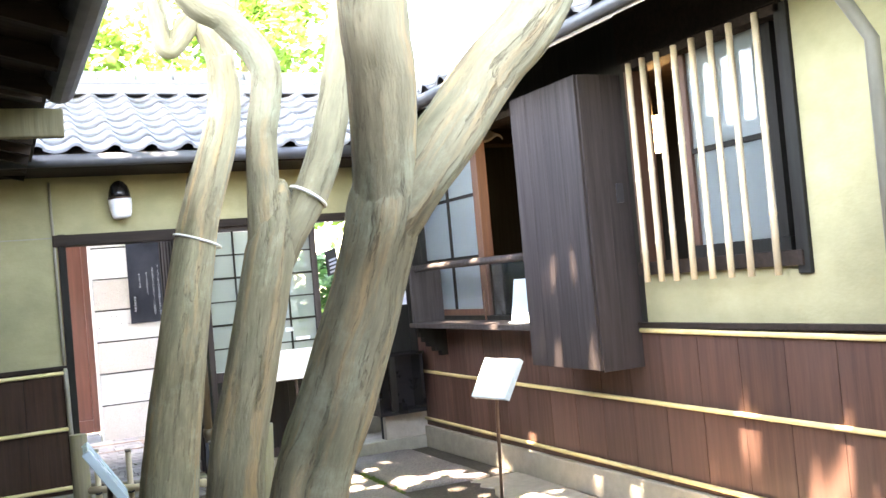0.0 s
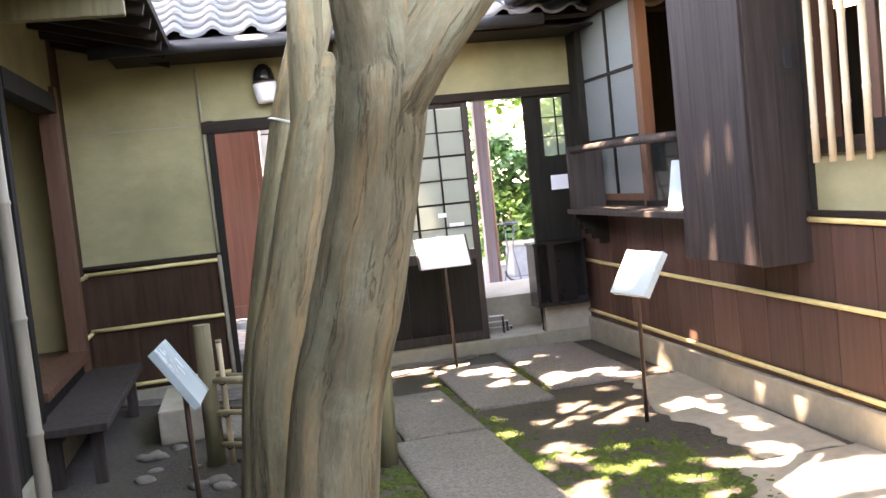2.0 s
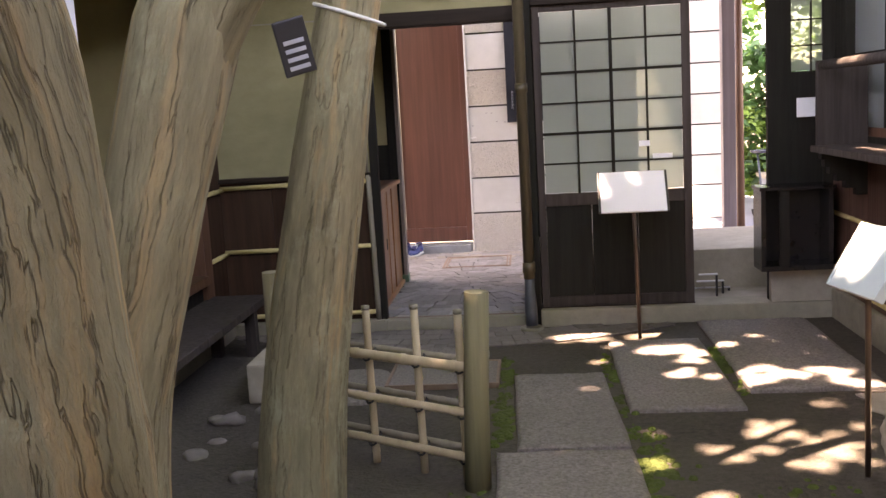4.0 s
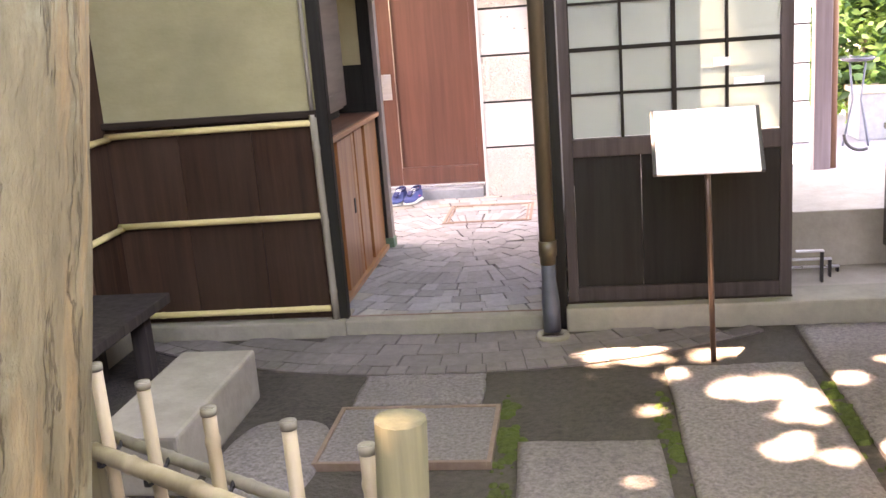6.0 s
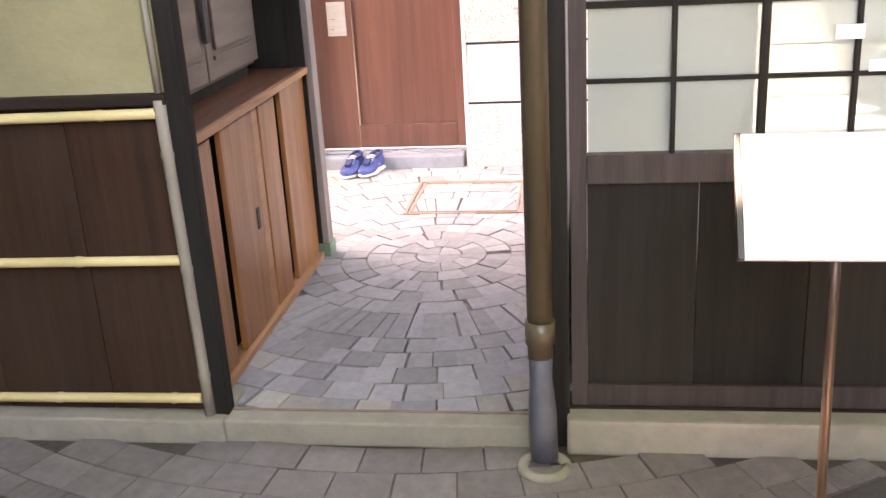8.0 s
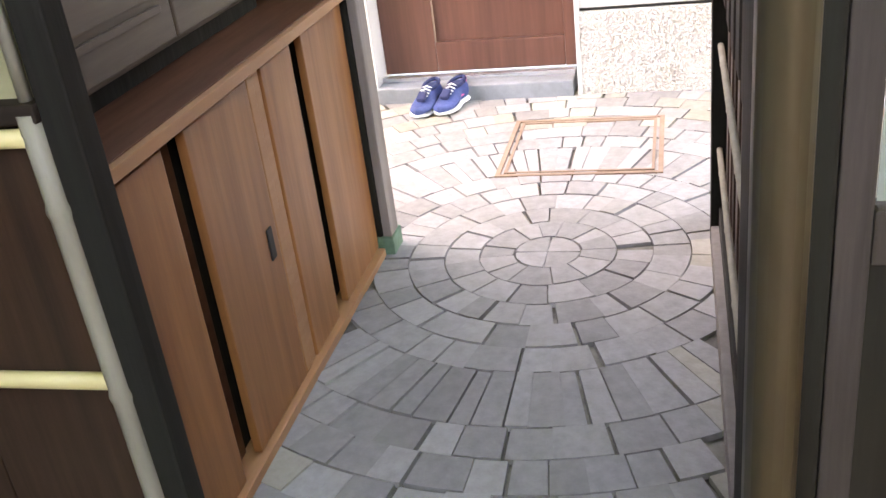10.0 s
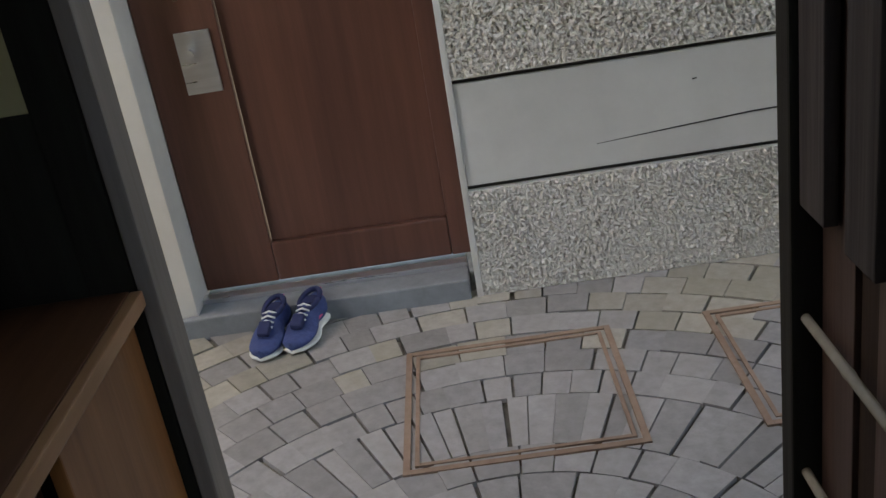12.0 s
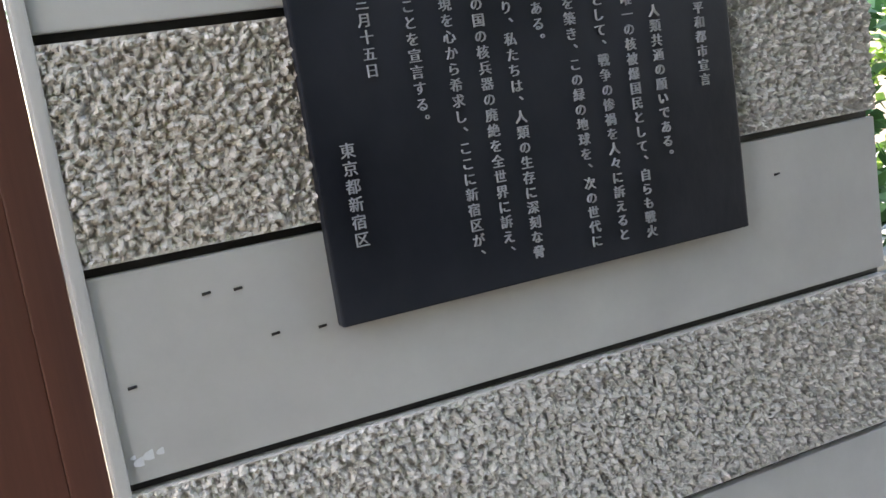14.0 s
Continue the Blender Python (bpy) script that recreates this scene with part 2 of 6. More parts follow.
M = dict(
    plaster=material("ochre_plaster", (0.265, 0.24, 0.125), (0.335, 0.305, 0.175), rough=0.95, scale=(5, 5, 9), stain=0.75, bump=0.15, bscale=9, dirt=(0.165, 0.155, 0.085), spec=0.1),
    plaster_in=material("inner_plaster", (0.42, 0.37, 0.20), (0.36, 0.32, 0.18), rough=0.95, stain=0.2, spec=0.1),
    cedar=vertical_wood("dark_cedar", (0.047, 0.021, 0.011), (0.017, 0.0088, 0.0052), rough=0.7, stain=0.5, bump=0.25, rand=0.3, dirt=(0.055, 0.036, 0.024), spec=0.15),
    cedar_red=vertical_wood("red_brown_cedar", (0.098, 0.049, 0.034), (0.052, 0.027, 0.019), spec=0.25, rough=0.5, stain=0.45, bump=0.25, rand=0.25, dirt=(0.07, 0.045, 0.035)),
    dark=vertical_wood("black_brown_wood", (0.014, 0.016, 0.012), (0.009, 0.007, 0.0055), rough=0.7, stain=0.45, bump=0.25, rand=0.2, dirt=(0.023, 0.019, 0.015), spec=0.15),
    grey_wood=vertical_wood("weathered_wood", (0.062, 0.050, 0.044), (0.028, 0.023, 0.020), spec=0.2, rough=0.78, stain=0.5, bump=0.4, rand=0.2),
    shutter_wood=vertical_wood("dark_shutter_wood", (0.040, 0.031, 0.028), (0.018, 0.014, 0.0125), spec=0.2, rough=0.7, stain=0.5, bump=0.35, rand=0.18),
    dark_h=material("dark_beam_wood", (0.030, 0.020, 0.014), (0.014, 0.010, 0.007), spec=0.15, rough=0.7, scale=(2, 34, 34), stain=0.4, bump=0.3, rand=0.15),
    brown=vertical_wood("brown_wood", (0.14, 0.066, 0.037), (0.08, 0.037, 0.022), rough=0.5, stain=0.35, bump=0.15, rand=0.1),
    cabinet=vertical_wood("orange_cabinet_wood", (0.33, 0.130, 0.040), (0.155, 0.055, 0.017), rough=0.36, scale=(22, 22, 1.5), stain=0.35, bump=0.1, rand=0.08, dirt=(0.26, 0.12, 0.05)),
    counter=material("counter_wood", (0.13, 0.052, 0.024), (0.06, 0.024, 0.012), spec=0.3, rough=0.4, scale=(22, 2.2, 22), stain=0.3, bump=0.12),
    counter_edge=material("pale_edge_wood", (0.40, 0.20, 0.095), (0.30, 0.14, 0.065), rough=0.45, scale=(22, 2, 22), stain=0.2, bump=0.1),
    bamboo=material("yellow_bamboo", (0.62, 0.52, 0.24), (0.52, 0.42, 0.18), rough=0.45, scale=(3, 20, 20), stain=0.3, bump=0.05, rand=0.1, dirt=(0.4, 0.33, 0.17)),
    bamboo_pale=material("dry_bamboo", (0.56, 0.46, 0.30), (0.42, 0.33, 0.20), rough=0.5, scale=(20, 20, 3), stain=0.4, bump=0.1, rand=0.12, dirt=(0.30, 0.23, 0.15)),
    bamboo_grey=material("grey_bamboo", (0.30, 0.27, 0.20), (0.20, 0.18, 0.13), rough=0.6, scale=(20, 20, 3), stain=0.5, bump=0.15, rand=0.15),
    post=vertical_wood("greenish_post_wood", (0.24, 0.20, 0.11), (0.13, 0.11, 0.07), rough=0.85, stain=0.5, bump=0.5, dirt=(0.15, 0.17, 0.08)),
    bark=bark_material(),
    soil=material("packed_earth", (0.085, 0.074, 0.063), (0.036, 0.032, 0.028), rough=0.95, scale=(34, 34, 34), stain=0.6, bump=0.9, bscale=2, dirt=(0.10, 0.09, 0.07), spec=0.15),
    slab=material("granite_slab", (0.29, 0.26, 0.235), (0.105, 0.093, 0.085), rough=0.85, scale=(75, 75, 75), stain=0.5, bump=0.6, rand=0.12, spec=0.2),
    concrete=material("worn_concrete", (0.31, 0.285, 0.22), (0.23, 0.21, 0.165), rough=0.9, scale=(12, 12, 12), stain=0.5, bump=0.25, bscale=4, dirt=(0.18, 0.18, 0.12), spec=0.2),
    concrete_pale=material("pale_concrete", (0.38, 0.34, 0.27), (0.29, 0.26, 0.21), rough=0.9, scale=(14, 14, 14), stain=0.4, bump=0.2, bscale=4, spec=0.2),
    paver=material("grey_paver", (0.272, 0.268, 0.265), (0.197, 0.194, 0.192), rough=0.75, scale=(30, 30, 30), stain=0.4, bump=0.2, bscale=2, rand=0.2, dirt=(0.19, 0.18, 0.16)),
    paver_tan=material("tan_edge_paver", (0.33, 0.315, 0.275), (0.245, 0.232, 0.20), rough=0.8, scale=(30, 30, 30), stain=0.5, bump=0.2, bscale=2, rand=0.15, dirt=(0.19, 0.18, 0.13)),
    sett=material("brown_grey_sett", (0.21, 0.185, 0.165), (0.15, 0.135, 0.12), rough=0.85, scale=(25, 25, 25), stain=0.4, bump=0.3, bscale=2, rand=0.15),
    fan_joint=material("sett_joint", (0.12, 0.105, 0.09), (0.075, 0.065, 0.055), rough=0.95, scale=(18, 18, 18), stain=0.4, bump=0.3),
    joint=material("paver_joint", (0.025, 0.023, 0.02), (0.25, 0.235, 0.20), rough=0.95, scale=(9, 9, 9), stain=0.4, bump=0.3),
    rust=material("rusty_steel", (0.20, 0.125, 0.085), (0.28, 0.20, 0.15), rough=0.7, scale=(30, 30, 30), stain=0.4, bump=0.15),
    tile=material("grey_roof_tile", (0.16, 0.168, 0.185), (0.095, 0.10, 0.112), rough=0.4, scale=(18, 18, 18), stain=0.4, bump=0.12, rand=0.2, dirt=(0.20, 0.19, 0.17)),
    stone_smooth=material("smooth_render", (0.58, 0.57, 0.54), (0.51, 0.50, 0.475), rough=0.8, scale=(7, 7, 7), stain=0.3, bump=0.05, bscale=8, rand=0.03, spec=0.2),
    # rough stone's tan blotches carry a warm bounce-light tint in its colour
    stone_rough=material("rough_pebble_stone", (0.70, 0.675, 0.64), (0.57, 0.545, 0.51), dirt=(0.54, 0.47, 0.39), rough=0.95, scale=(70, 70, 70), stain=0.4, bump=0.6, bscale=1.5, spec=0.15),
    red_door=vertical_wood("red_brown_door", (0.165, 0.070, 0.050), (0.088, 0.037, 0.028), rough=0.32, scale=(20, 20, 0.9), stain=0.3, bump=0.05),
    white=material("white_board", (0.80, 0.80, 0.80), (0.76, 0.76, 0.76), rough=0.5, stain=0.05, bump=0.0),
    paper=material("white_paper", (0.72, 0.74, 0.74), (0.66, 0.69, 0.70), rough=0.8, scale=(12, 12, 12), stain=0.08, bump=0.0),
    acrylic=material("pale_blue_panel", (0.40, 0.49, 0.48), (0.34, 0.42, 0.42), rough=0.25, stain=0.1, bump=0.0),
    frame_black=material("black_plastic", (0.02, 0.02, 0.022), (0.03, 0.03, 0.03), rough=0.4, stain=0.1, bump=0.0),
    copper_pole=material("brown_metal_pole", (0.155, 0.105, 0.078), (0.10, 0.07, 0.052), rough=0.4, scale=(10, 10, 6), stain=0.3, bump=0.05, metal=0.6),
    pipe=material("brown_downpipe", (0.115, 0.095, 0.055), (0.075, 0.06, 0.036), rough=0.35, scale=(8, 8, 3), stain=0.4, bump=0.05),
    pipe_grey=material("grey_pipe_shoe", (0.10, 0.115, 0.13), (0.06, 0.07, 0.08), rough=0.45, scale=(12, 12, 12), stain=0.4, bump=0.05),
    gutter=material("dark_gutter", (0.045, 0.05, 0.055), (0.03, 0.03, 0.032), rough=0.5, stain=0.3, bump=0.1),
    pipe_olive=material("olive_grey_pipe", (0.17, 0.165, 0.125), (0.115, 0.112, 0.085), rough=0.5, scale=(10, 10, 4), stain=0.4, bump=0.05),
    trim_pale=vertical_wood("pale_weathered_strip", (0.25, 0.215, 0.19), (0.16, 0.138, 0.122), rough=0.8, stain=0.45, bump=0.4),
    cupboard=vertical_wood("worn_cupboard_wood", (0.112, 0.082, 0.058), (0.064, 0.045, 0.032), rough=0.42, scale=(24, 2.0, 24), stain=0.45, bump=0.15, dirt=(0.085, 0.074, 0.06)),
    steel=material("brushed_steel", (0.62, 0.62, 0.63), (0.52, 0.52, 0.53), rough=0.3, scale=(3, 3, 60), stain=0.1, bump=0.02, metal=0.8),
    bronze=material("blackened_bronze", (0.012, 0.014, 0.020), (0.005, 0.006, 0.010), spec=0.18, rough=0.45, scale=(9, 9, 5), stain=0.9, bump=0.08, bscale=6, dirt=(0.050, 0.055, 0.067)),
    letter=material("raised_pale_letters", (0.40, 0.41, 0.43), (0.30, 0.31, 0.33), rough=0.5, stain=0.1, bump=0.0),
    shoe_blue=material("blue_mesh_fabric", (0.03, 0.05, 0.15), (0.045, 0.08, 0.22), rough=0.8, scale=(90, 90, 90), stain=0.3, bump=0.4),
    shoe_white=material("white_rubber", (0.72, 0.74, 0.72), (0.62, 0.64, 0.6), rough=0.6, scale=(20, 20, 20), stain=0.25, bump=0.05),
    shoe_dark=material("dark_navy_fabric", (0.012, 0.02, 0.07), (0.02, 0.03, 0.09), rough=0.85, scale=(60, 60, 60), stain=0.2, bump=0.2),
    pink=material("pink_trim", (0.75, 0.10, 0.25), (0.65, 0.08, 0.2), rough=0.6, stain=0.1, bump=0.0),
    threshold=material("blue_grey_stone", (0.23, 0.25, 0.27), (0.17, 0.185, 0.20), rough=0.7, scale=(20, 20, 20), stain=0.4, bump=0.15),
    moss=material("moss", (0.045, 0.075, 0.018), (0.085, 0.125, 0.03), rough=0.95, scale=(40, 40, 40), stain=0.5, bump=0.8, bscale=2, dirt=(0.055, 0.048, 0.03), spec=0.1),
    copper_green=material("green_copper", (0.10, 0.20, 0.13), (0.07, 0.13, 0.09), rough=0.7, scale=(30, 30, 30), stain=0.5, bump=0.2),
    rope=material("pale_rope", (0.66, 0.66, 0.58), (0.5, 0.5, 0.43), rough=0.9, scale=(60, 60, 60), stain=0.2, bump=0.4),
    black=material("matt_black", (0.012, 0.012, 0.012), (0.02, 0.02, 0.02), rough=0.6, stain=0.2, bump=0.0),
    lacquer=material("black_lacquer", (0.010, 0.010, 0.011), (0.016, 0.015, 0.015), rough=0.2, stain=0.2, bump=0.0),
    opal=material("opal_glass", (0.72, 0.72, 0.70), (0.66, 0.66, 0.64), rough=0.3, stain=0.08, bump=0.0),
    lit_shade=glow_material("lit_lamp_shade", (1.0, 0.66, 0.30), 3.0),
    frosted=glass_material("ground_glass", rough=0.1, tint=(0.58, 0.64, 0.60), frost=0.5),
    clear=glass_material("clear_glass", frost=0.05, tint=(0.86, 0.92, 0.92)),
    window_blue=glass_material("backed_window_glass", rough=0.03, tint=(0.75, 0.9, 0.95), frost=0.75),
    leaf=leaf_material("tree_leaf", (0.10, 0.21, 0.035), (0.16, 0.30, 0.05)),
    leaf_dark=leaf_material("shrub_leaf", (0.035, 0.10, 0.035), (0.07, 0.18, 0.05)),
    leaf_bright=leaf_material("bright_leaf", (0.14, 0.26, 0.05), (0.22, 0.36, 0.08)),
    garden=material("garden_paving", (0.20, 0.215, 0.24), (0.15, 0.16, 0.18), rough=0.9, scale=(50, 50, 50), stain=0.3, bump=0.4),
    lilac=vertical_wood("lilac_grey_post", (0.20, 0.16, 0.17), (0.13, 0.10, 0.11), rough=0.6, stain=0.3, bump=0.1),
    blue_grey=material("blue_grey_plastic", (0.09, 0.11, 0.14), (0.07, 0.085, 0.11), rough=0.45, stain=0.2, bump=0.03),
    bowl=material("dark_glazed_bowl", (0.035, 0.04, 0.06), (0.06, 0.06, 0.075), rough=0.25, stain=0.2, bump=0.02),
    facade_far=material("grey_neighbour_wall", (0.36, 0.36, 0.35), (0.31, 0.31, 0.30), rough=0.9, stain=0.3, bump=0.05),
)


# ---- building helpers ----
def add_box(bm, x0, x1, y0, y1, z0, z1, bevel=0.0, m=None):
    r = bmesh.ops.create_cube(bm, size=1.0)
    vs = r["verts"]
    t = Matrix.Translation(((x0 + x1) / 2, (y0 + y1) / 2, (z0 + z1) / 2)) @ Matrix.Diagonal((abs(x1 - x0), abs(y1 - y0), abs(z1 - z0), 1))
    bmesh.ops.transform(bm, matrix=(m @ t) if m else t, verts=vs)
    if bevel:
        es = list({e for v in vs for e in v.link_edges})
        bmesh.ops.bevel(bm, geom=es, offset=bevel, segments=2, affect="EDGES", profile=0.6)
    return bm


def box(x0, x1, y0, y1, z0, z1, bevel=0.004, m=None):
    return add_box(bmesh.new(), x0, x1, y0, y1, z0, z1, bevel, m)


def add_tube(bm, pts, radii, seg=12, cap=True, wobble=0.0, seed=0.0, squash=None):
    """A tube through points with a radius at each; wobble makes it uneven like a trunk."""
    pts = [Vector(p) for p in pts]
    if not isinstance(radii, (list, tuple)):
        radii = [radii] * len(pts)
    rings, side, run = [], None, 0.0
    flow = bm.verts.layers.float_vector.get("flow") or bm.verts.layers.float_vector.new("flow")
    for i, p in enumerate(pts):
        d = (pts[min(i + 1, len(pts) - 1)] - pts[max(i - 1, 0)]).normalized()
        if side is None:
            side = d.cross(Vector((0, 1, 0)) if abs(d.y) < 0.9 else Vector((1, 0, 0))).normalized()
        side = (side - d * side.dot(d)).normalized()
        up = d.cross(side)
        ring = []
        for k in range(seg):
            a = 2 * math.pi * k / seg
            r = radii[i]
            if wobble:
                q = Vector((math.cos(a) * 1.3, math.sin(a) * 1.3, i * 0.05 + seed))
                f = Vector((math.cos(a) * 5.5, math.sin(a) * 5.5, i * 0.05 + seed))
                r *= 1 + wobble * (0.8 * noise.noise(q * 1.1) + 0.3 * noise.noise(q * 3.1 + Vector((3, 1, 0))) - 0.35 * abs(noise.noise(f)))
            v = bm.verts.new(p + side * math.cos(a) * r + up * math.sin(a) * r)
            v[flow] = (math.cos(a) * radii[i], math.sin(a) * radii[i], run + seed)
            ring.append(v)
        rings.append(ring)
        if i + 1 < len(pts):
            run += (pts[i + 1] - p).length
    for a, b in zip(rings, rings[1:]):
        for k in range(seg):
            f = bm.faces.new((a[k], a[(k + 1) % seg], b[(k + 1) % seg], b[k]))
            f.smooth = True
    if cap:
        bm.faces.new(list(reversed(rings[0])))
        bm.faces.new(rings[-1])
    return bm


def tube(pts, radii, seg=12, **k):
    return add_tube(bmesh.new(), pts, radii, seg, **k)


def smooth_path(pts, radii, n):
    """Catmull-Rom through a few points, n steps a span."""
    P, R, out, rad = [Vector(p) for p in pts], list(radii), [], []
    for i in range(len(P) - 1):
        a, b, c, d = P[max(i - 1, 0)], P[i], P[i + 1], P[min(i + 2, len(P) - 1)]
        for s in range(n):
            t = s / n
            out.append(0.5 * ((2 * b) + (c - a) * t + (2 * a - 5 * b + 4 * c - d) * t * t + (3 * b - a - 3 * c + d) * t ** 3))
            rad.append(R[i] + (R[i + 1] - R[i]) * t)
    return out + [P[-1]], rad + [R[-1]]


def bamboo_tube(bm, a, b, r, knot=0.28, seg=10, phase=0.4):
    """A cane with swollen joints between two points."""
    a, b = Vector(a), Vector(b)
    ln = (b - a).length
    stops = [(0.0, r)]
    s = knot * phase
    while s < ln - 0.03:
        stops += [(s - 0.012, r), (s - 0.003, r * 1.14), (s + 0.003, r * 1.14), (s + 0.012, r)]
        s += knot
    stops.append((ln, r))
    stops = [q for q in stops if 0 <= q[0] <= ln]
    add_tube(bm, [a + (b - a) * (q / ln) for q, _ in stops], [rr for _, rr in stops], seg)
    return bm


def part(name, bm, mat, parent, label=""):
    """One mesh object under a thing or a part, given in world places."""
    top = parent
    while top.parent:
        top = top.parent
    bmesh.ops.translate(bm, verts=bm.verts, vec=-top.location)
    me = bpy.data.meshes.new(name)
    bmesh.ops.recalc_face_normals(bm, faces=bm.faces)
    bm.to_mesh(me)
    bm.free()
    me.materials.append(M[mat])
    ob = new(name, me)
    ob.parent = parent
    if label:
        ob["label"] = label
    return ob


def thing(name, loc, label, category, group="", kind=""):
    e = new(name)
    e.empty_display_size = 0.05
    e.location = loc
    return tagged(e, label, category, group, kind)


def solid(name, bm, mat, label, category, kind="structure", group=""):
    me = bpy.data.meshes.new(name)
    bmesh.ops.recalc_face_normals(bm, faces=bm.faces)
    bm.to_mesh(me)
    bm.free()
    me.materials.append(M[mat])
    return tagged(new(name, me), label, category, group, kind)


def pieces(name, meshdata, places, parent):
    """Alike pieces, objects of their own on one mesh."""
    for m in places:
        ob = new(name, meshdata)
        ob.parent = parent
        ob.matrix_basis = m


def mesh_of(name, bm, mat):
    me = bpy.data.meshes.new(name)
    bmesh.ops.recalc_face_normals(bm, faces=bm.faces)
    bm.to_mesh(me)
    bm.free()
    me.materials.append(M[mat])
    return me


# ---- large structure ----
solid("ground", box(-60, 60, -60, 60, -0.4, 0.0, 0), "soil", "dark packed earth of the courtyard and beyond", "ground")

# facade with the passage: left field
solid("wall_facade_left", add_box(box(-0.9, -0.055, 0.0, 0.12, 0.94, 2.5, 0), -0.055, 0.03, 0.0, 0.028, 0.94, 2.5), "plaster", "ochre clay plaster wall above dark boarding", "wall")
solid("wall_facade_above_passage", box(0.03, 0.92, 0.0, 0.12, 1.83, 2.5, 0), "plaster", "ochre clay plaster over the passage opening", "wall")
solid("wall_facade_above_doors", box(0.92, 2.75, 0.0, 0.12, 1.88, 2.6, 0), "plaster", "ochre clay plaster above the sliding doors", "wall")
solid("trim_plaster_seam", box(-0.86, 0.03, -0.004, 0.0, 1.815, 1.823, 0), "concrete", "thin seam line in the plaster", "trim")
solid("plinth_left", box(-0.88, 0.075, -0.055, 0.13, 0.0, 0.075, 0.008), "concrete", "worn concrete plinth under the boarded wall", "plinth")
solid("plinth_right", box(0.985, 2.72, -0.07, 0.14, 0.0, 0.1, 0.01), "concrete", "worn concrete plinth under the sliding doors", "plinth")
solid("threshold_passage", box(0.075, 0.9, -0.05, 0.03, 0.0, 0.072, 0.008), "concrete", "concrete threshold of the passage with a metal groove", "threshold")
solid("trim_groove", box(0.08, 0.9, 0.008, 0.016, 0.072, 0.076, 0), "rust", "thin rusty rail set in the threshold", "rail")

wains = solid("wall_boarding_left", add_box(box(-0.88, -0.055, 0.012, 0.1, 0.075, 0.92, 0), -0.055, 0.03, 0.012, 0.028, 0.075, 0.92), "dark", "dark cedar boarding backing", "wall")
bm = box(-0.155, 0.155, -0.006, 0.006, 0.078, 0.918, 0.002)
bd = mesh_of("board", bm, "cedar")
pieces("board", bd, [pose(-0.72 + 0.3135 * i, 0.006, 0, 0, 0, 0) for i in range(3)], wains)
part("cap_rail", box(-0.88, 0.035, -0.03, 0.03, 0.918, 0.945, 0.004), "dark_h", wains)
for z in (0.118, 0.513, 0.893):
    bm = bmesh.new()
    bamboo_tube(bm, (-0.865, -0.018, z - 0.004), (0.012, -0.018, z + 0.004), 0.0135, 0.33, phase=0.3 + z)
    part("bamboo_strip", bm, "bamboo", wains, "pale yellow split bamboo strip")
bm = bmesh.new()
bamboo_tube(bm, (0.03, -0.02, 0.075), (0.018, -0.02, 0.93), 0.0155, 0.3)
part("corner_bamboo", bm, "bamboo_grey", wains, "grey bamboo edge cane")
bm = bmesh.new()
bamboo_tube(bm, (0.016, -0.012, 0.945), (0.004, -0.012, 2.2), 0.009, 0.4)
part("edge_cane", bm, "bamboo_grey", wains)

# posts and lintels of the facade
solid("post_passage_left", box(0.033, 0.082, -0.02, 0.026, 0.072, 1.84, 0.004), "dark", "dark square post beside the passage", "post")
solid("post_passage_right", box(0.9, 0.992, -0.03, 0.11, 0.0, 1.9, 0.005), "dark", "dark square post between passage and sliding door", "post")
solid("lintel_passage", box(0.0, 0.9, -0.03, 0.11, 1.755, 1.835, 0.005), "dark_h", "dark lintel beam above the passage", "lintel")
solid("lintel_doors", box(0.992, 2.64, -0.035, 0.11, 1.825, 1.885, 0.005), "dark_h", "dark grooved lintel above the sliding doors", "lintel")
solid("sill_doors", box(0.992, 1.87, -0.006, 0.08, 0.1, 0.106, 0), "dark_h", "worn door sill", "sill")

# the sliding door with ground-glass panes
door = thing("door_sliding", (1.43, 0.02, 0.106), "dark wooden sliding door with twenty-four ground-glass panes", "door", kind="structure")
DX0, DX1, GZ0, GZ1 = 0.998, 1.868, 0.765, 1.79
part("stile", box(DX0, DX0 + 0.04, 0.0, 0.036, 0.106, 1.828, 0.003), "grey_wood", door)
part("stile", box(DX1 - 0.045, DX1, 0.0, 0.036, 0.106, 1.828, 0.003), "grey_wood", door)
part("bottom_rail", box(DX0 + 0.04, DX1 - 0.045, 0.002, 0.034, 0.106, 0.165, 0.003), "grey_wood", door)
part("middle_rail", box(DX0 + 0.04, DX1 - 0.045, -0.004, 0.036, GZ0 - 0.07, GZ0, 0.004), "grey_wood", door)
part("top_rail", box(DX0 + 0.04, DX1 - 0.045, 0.002, 0.034, GZ1, 1.828, 0.003), "grey_wood", door)
gx0, gx1 = DX0 + 0.04, DX1 - 0.045
for i in range(3):
    a = gx0 + (gx1 - gx0) / 3 * i
    part("panel_board", box(a + 0.001, a + (gx1 - gx0) / 3 - 0.001, 0.012, 0.026, 0.165, GZ0 - 0.07, 0.002), "dark", door)
cw, rh = (gx1 - gx0) / 4, (GZ1 - GZ0) / 6
for i in (1, 2, 3):
    w = 0.009 if i == 2 else 0.0055
    part("muntin", box(gx0 + cw * i - w, gx0 + cw * i + w, 0.002, 0.03, GZ0, GZ1, 0.001), "dark", door)
for j in range(1, 6):
    w = 0.008 if j in (2, 4) else 0.005
    part("muntin", box(gx0, gx1, 0.004, 0.028, GZ0 + rh * j - w, GZ0 + rh * j + w, 0.001), "dark", door)
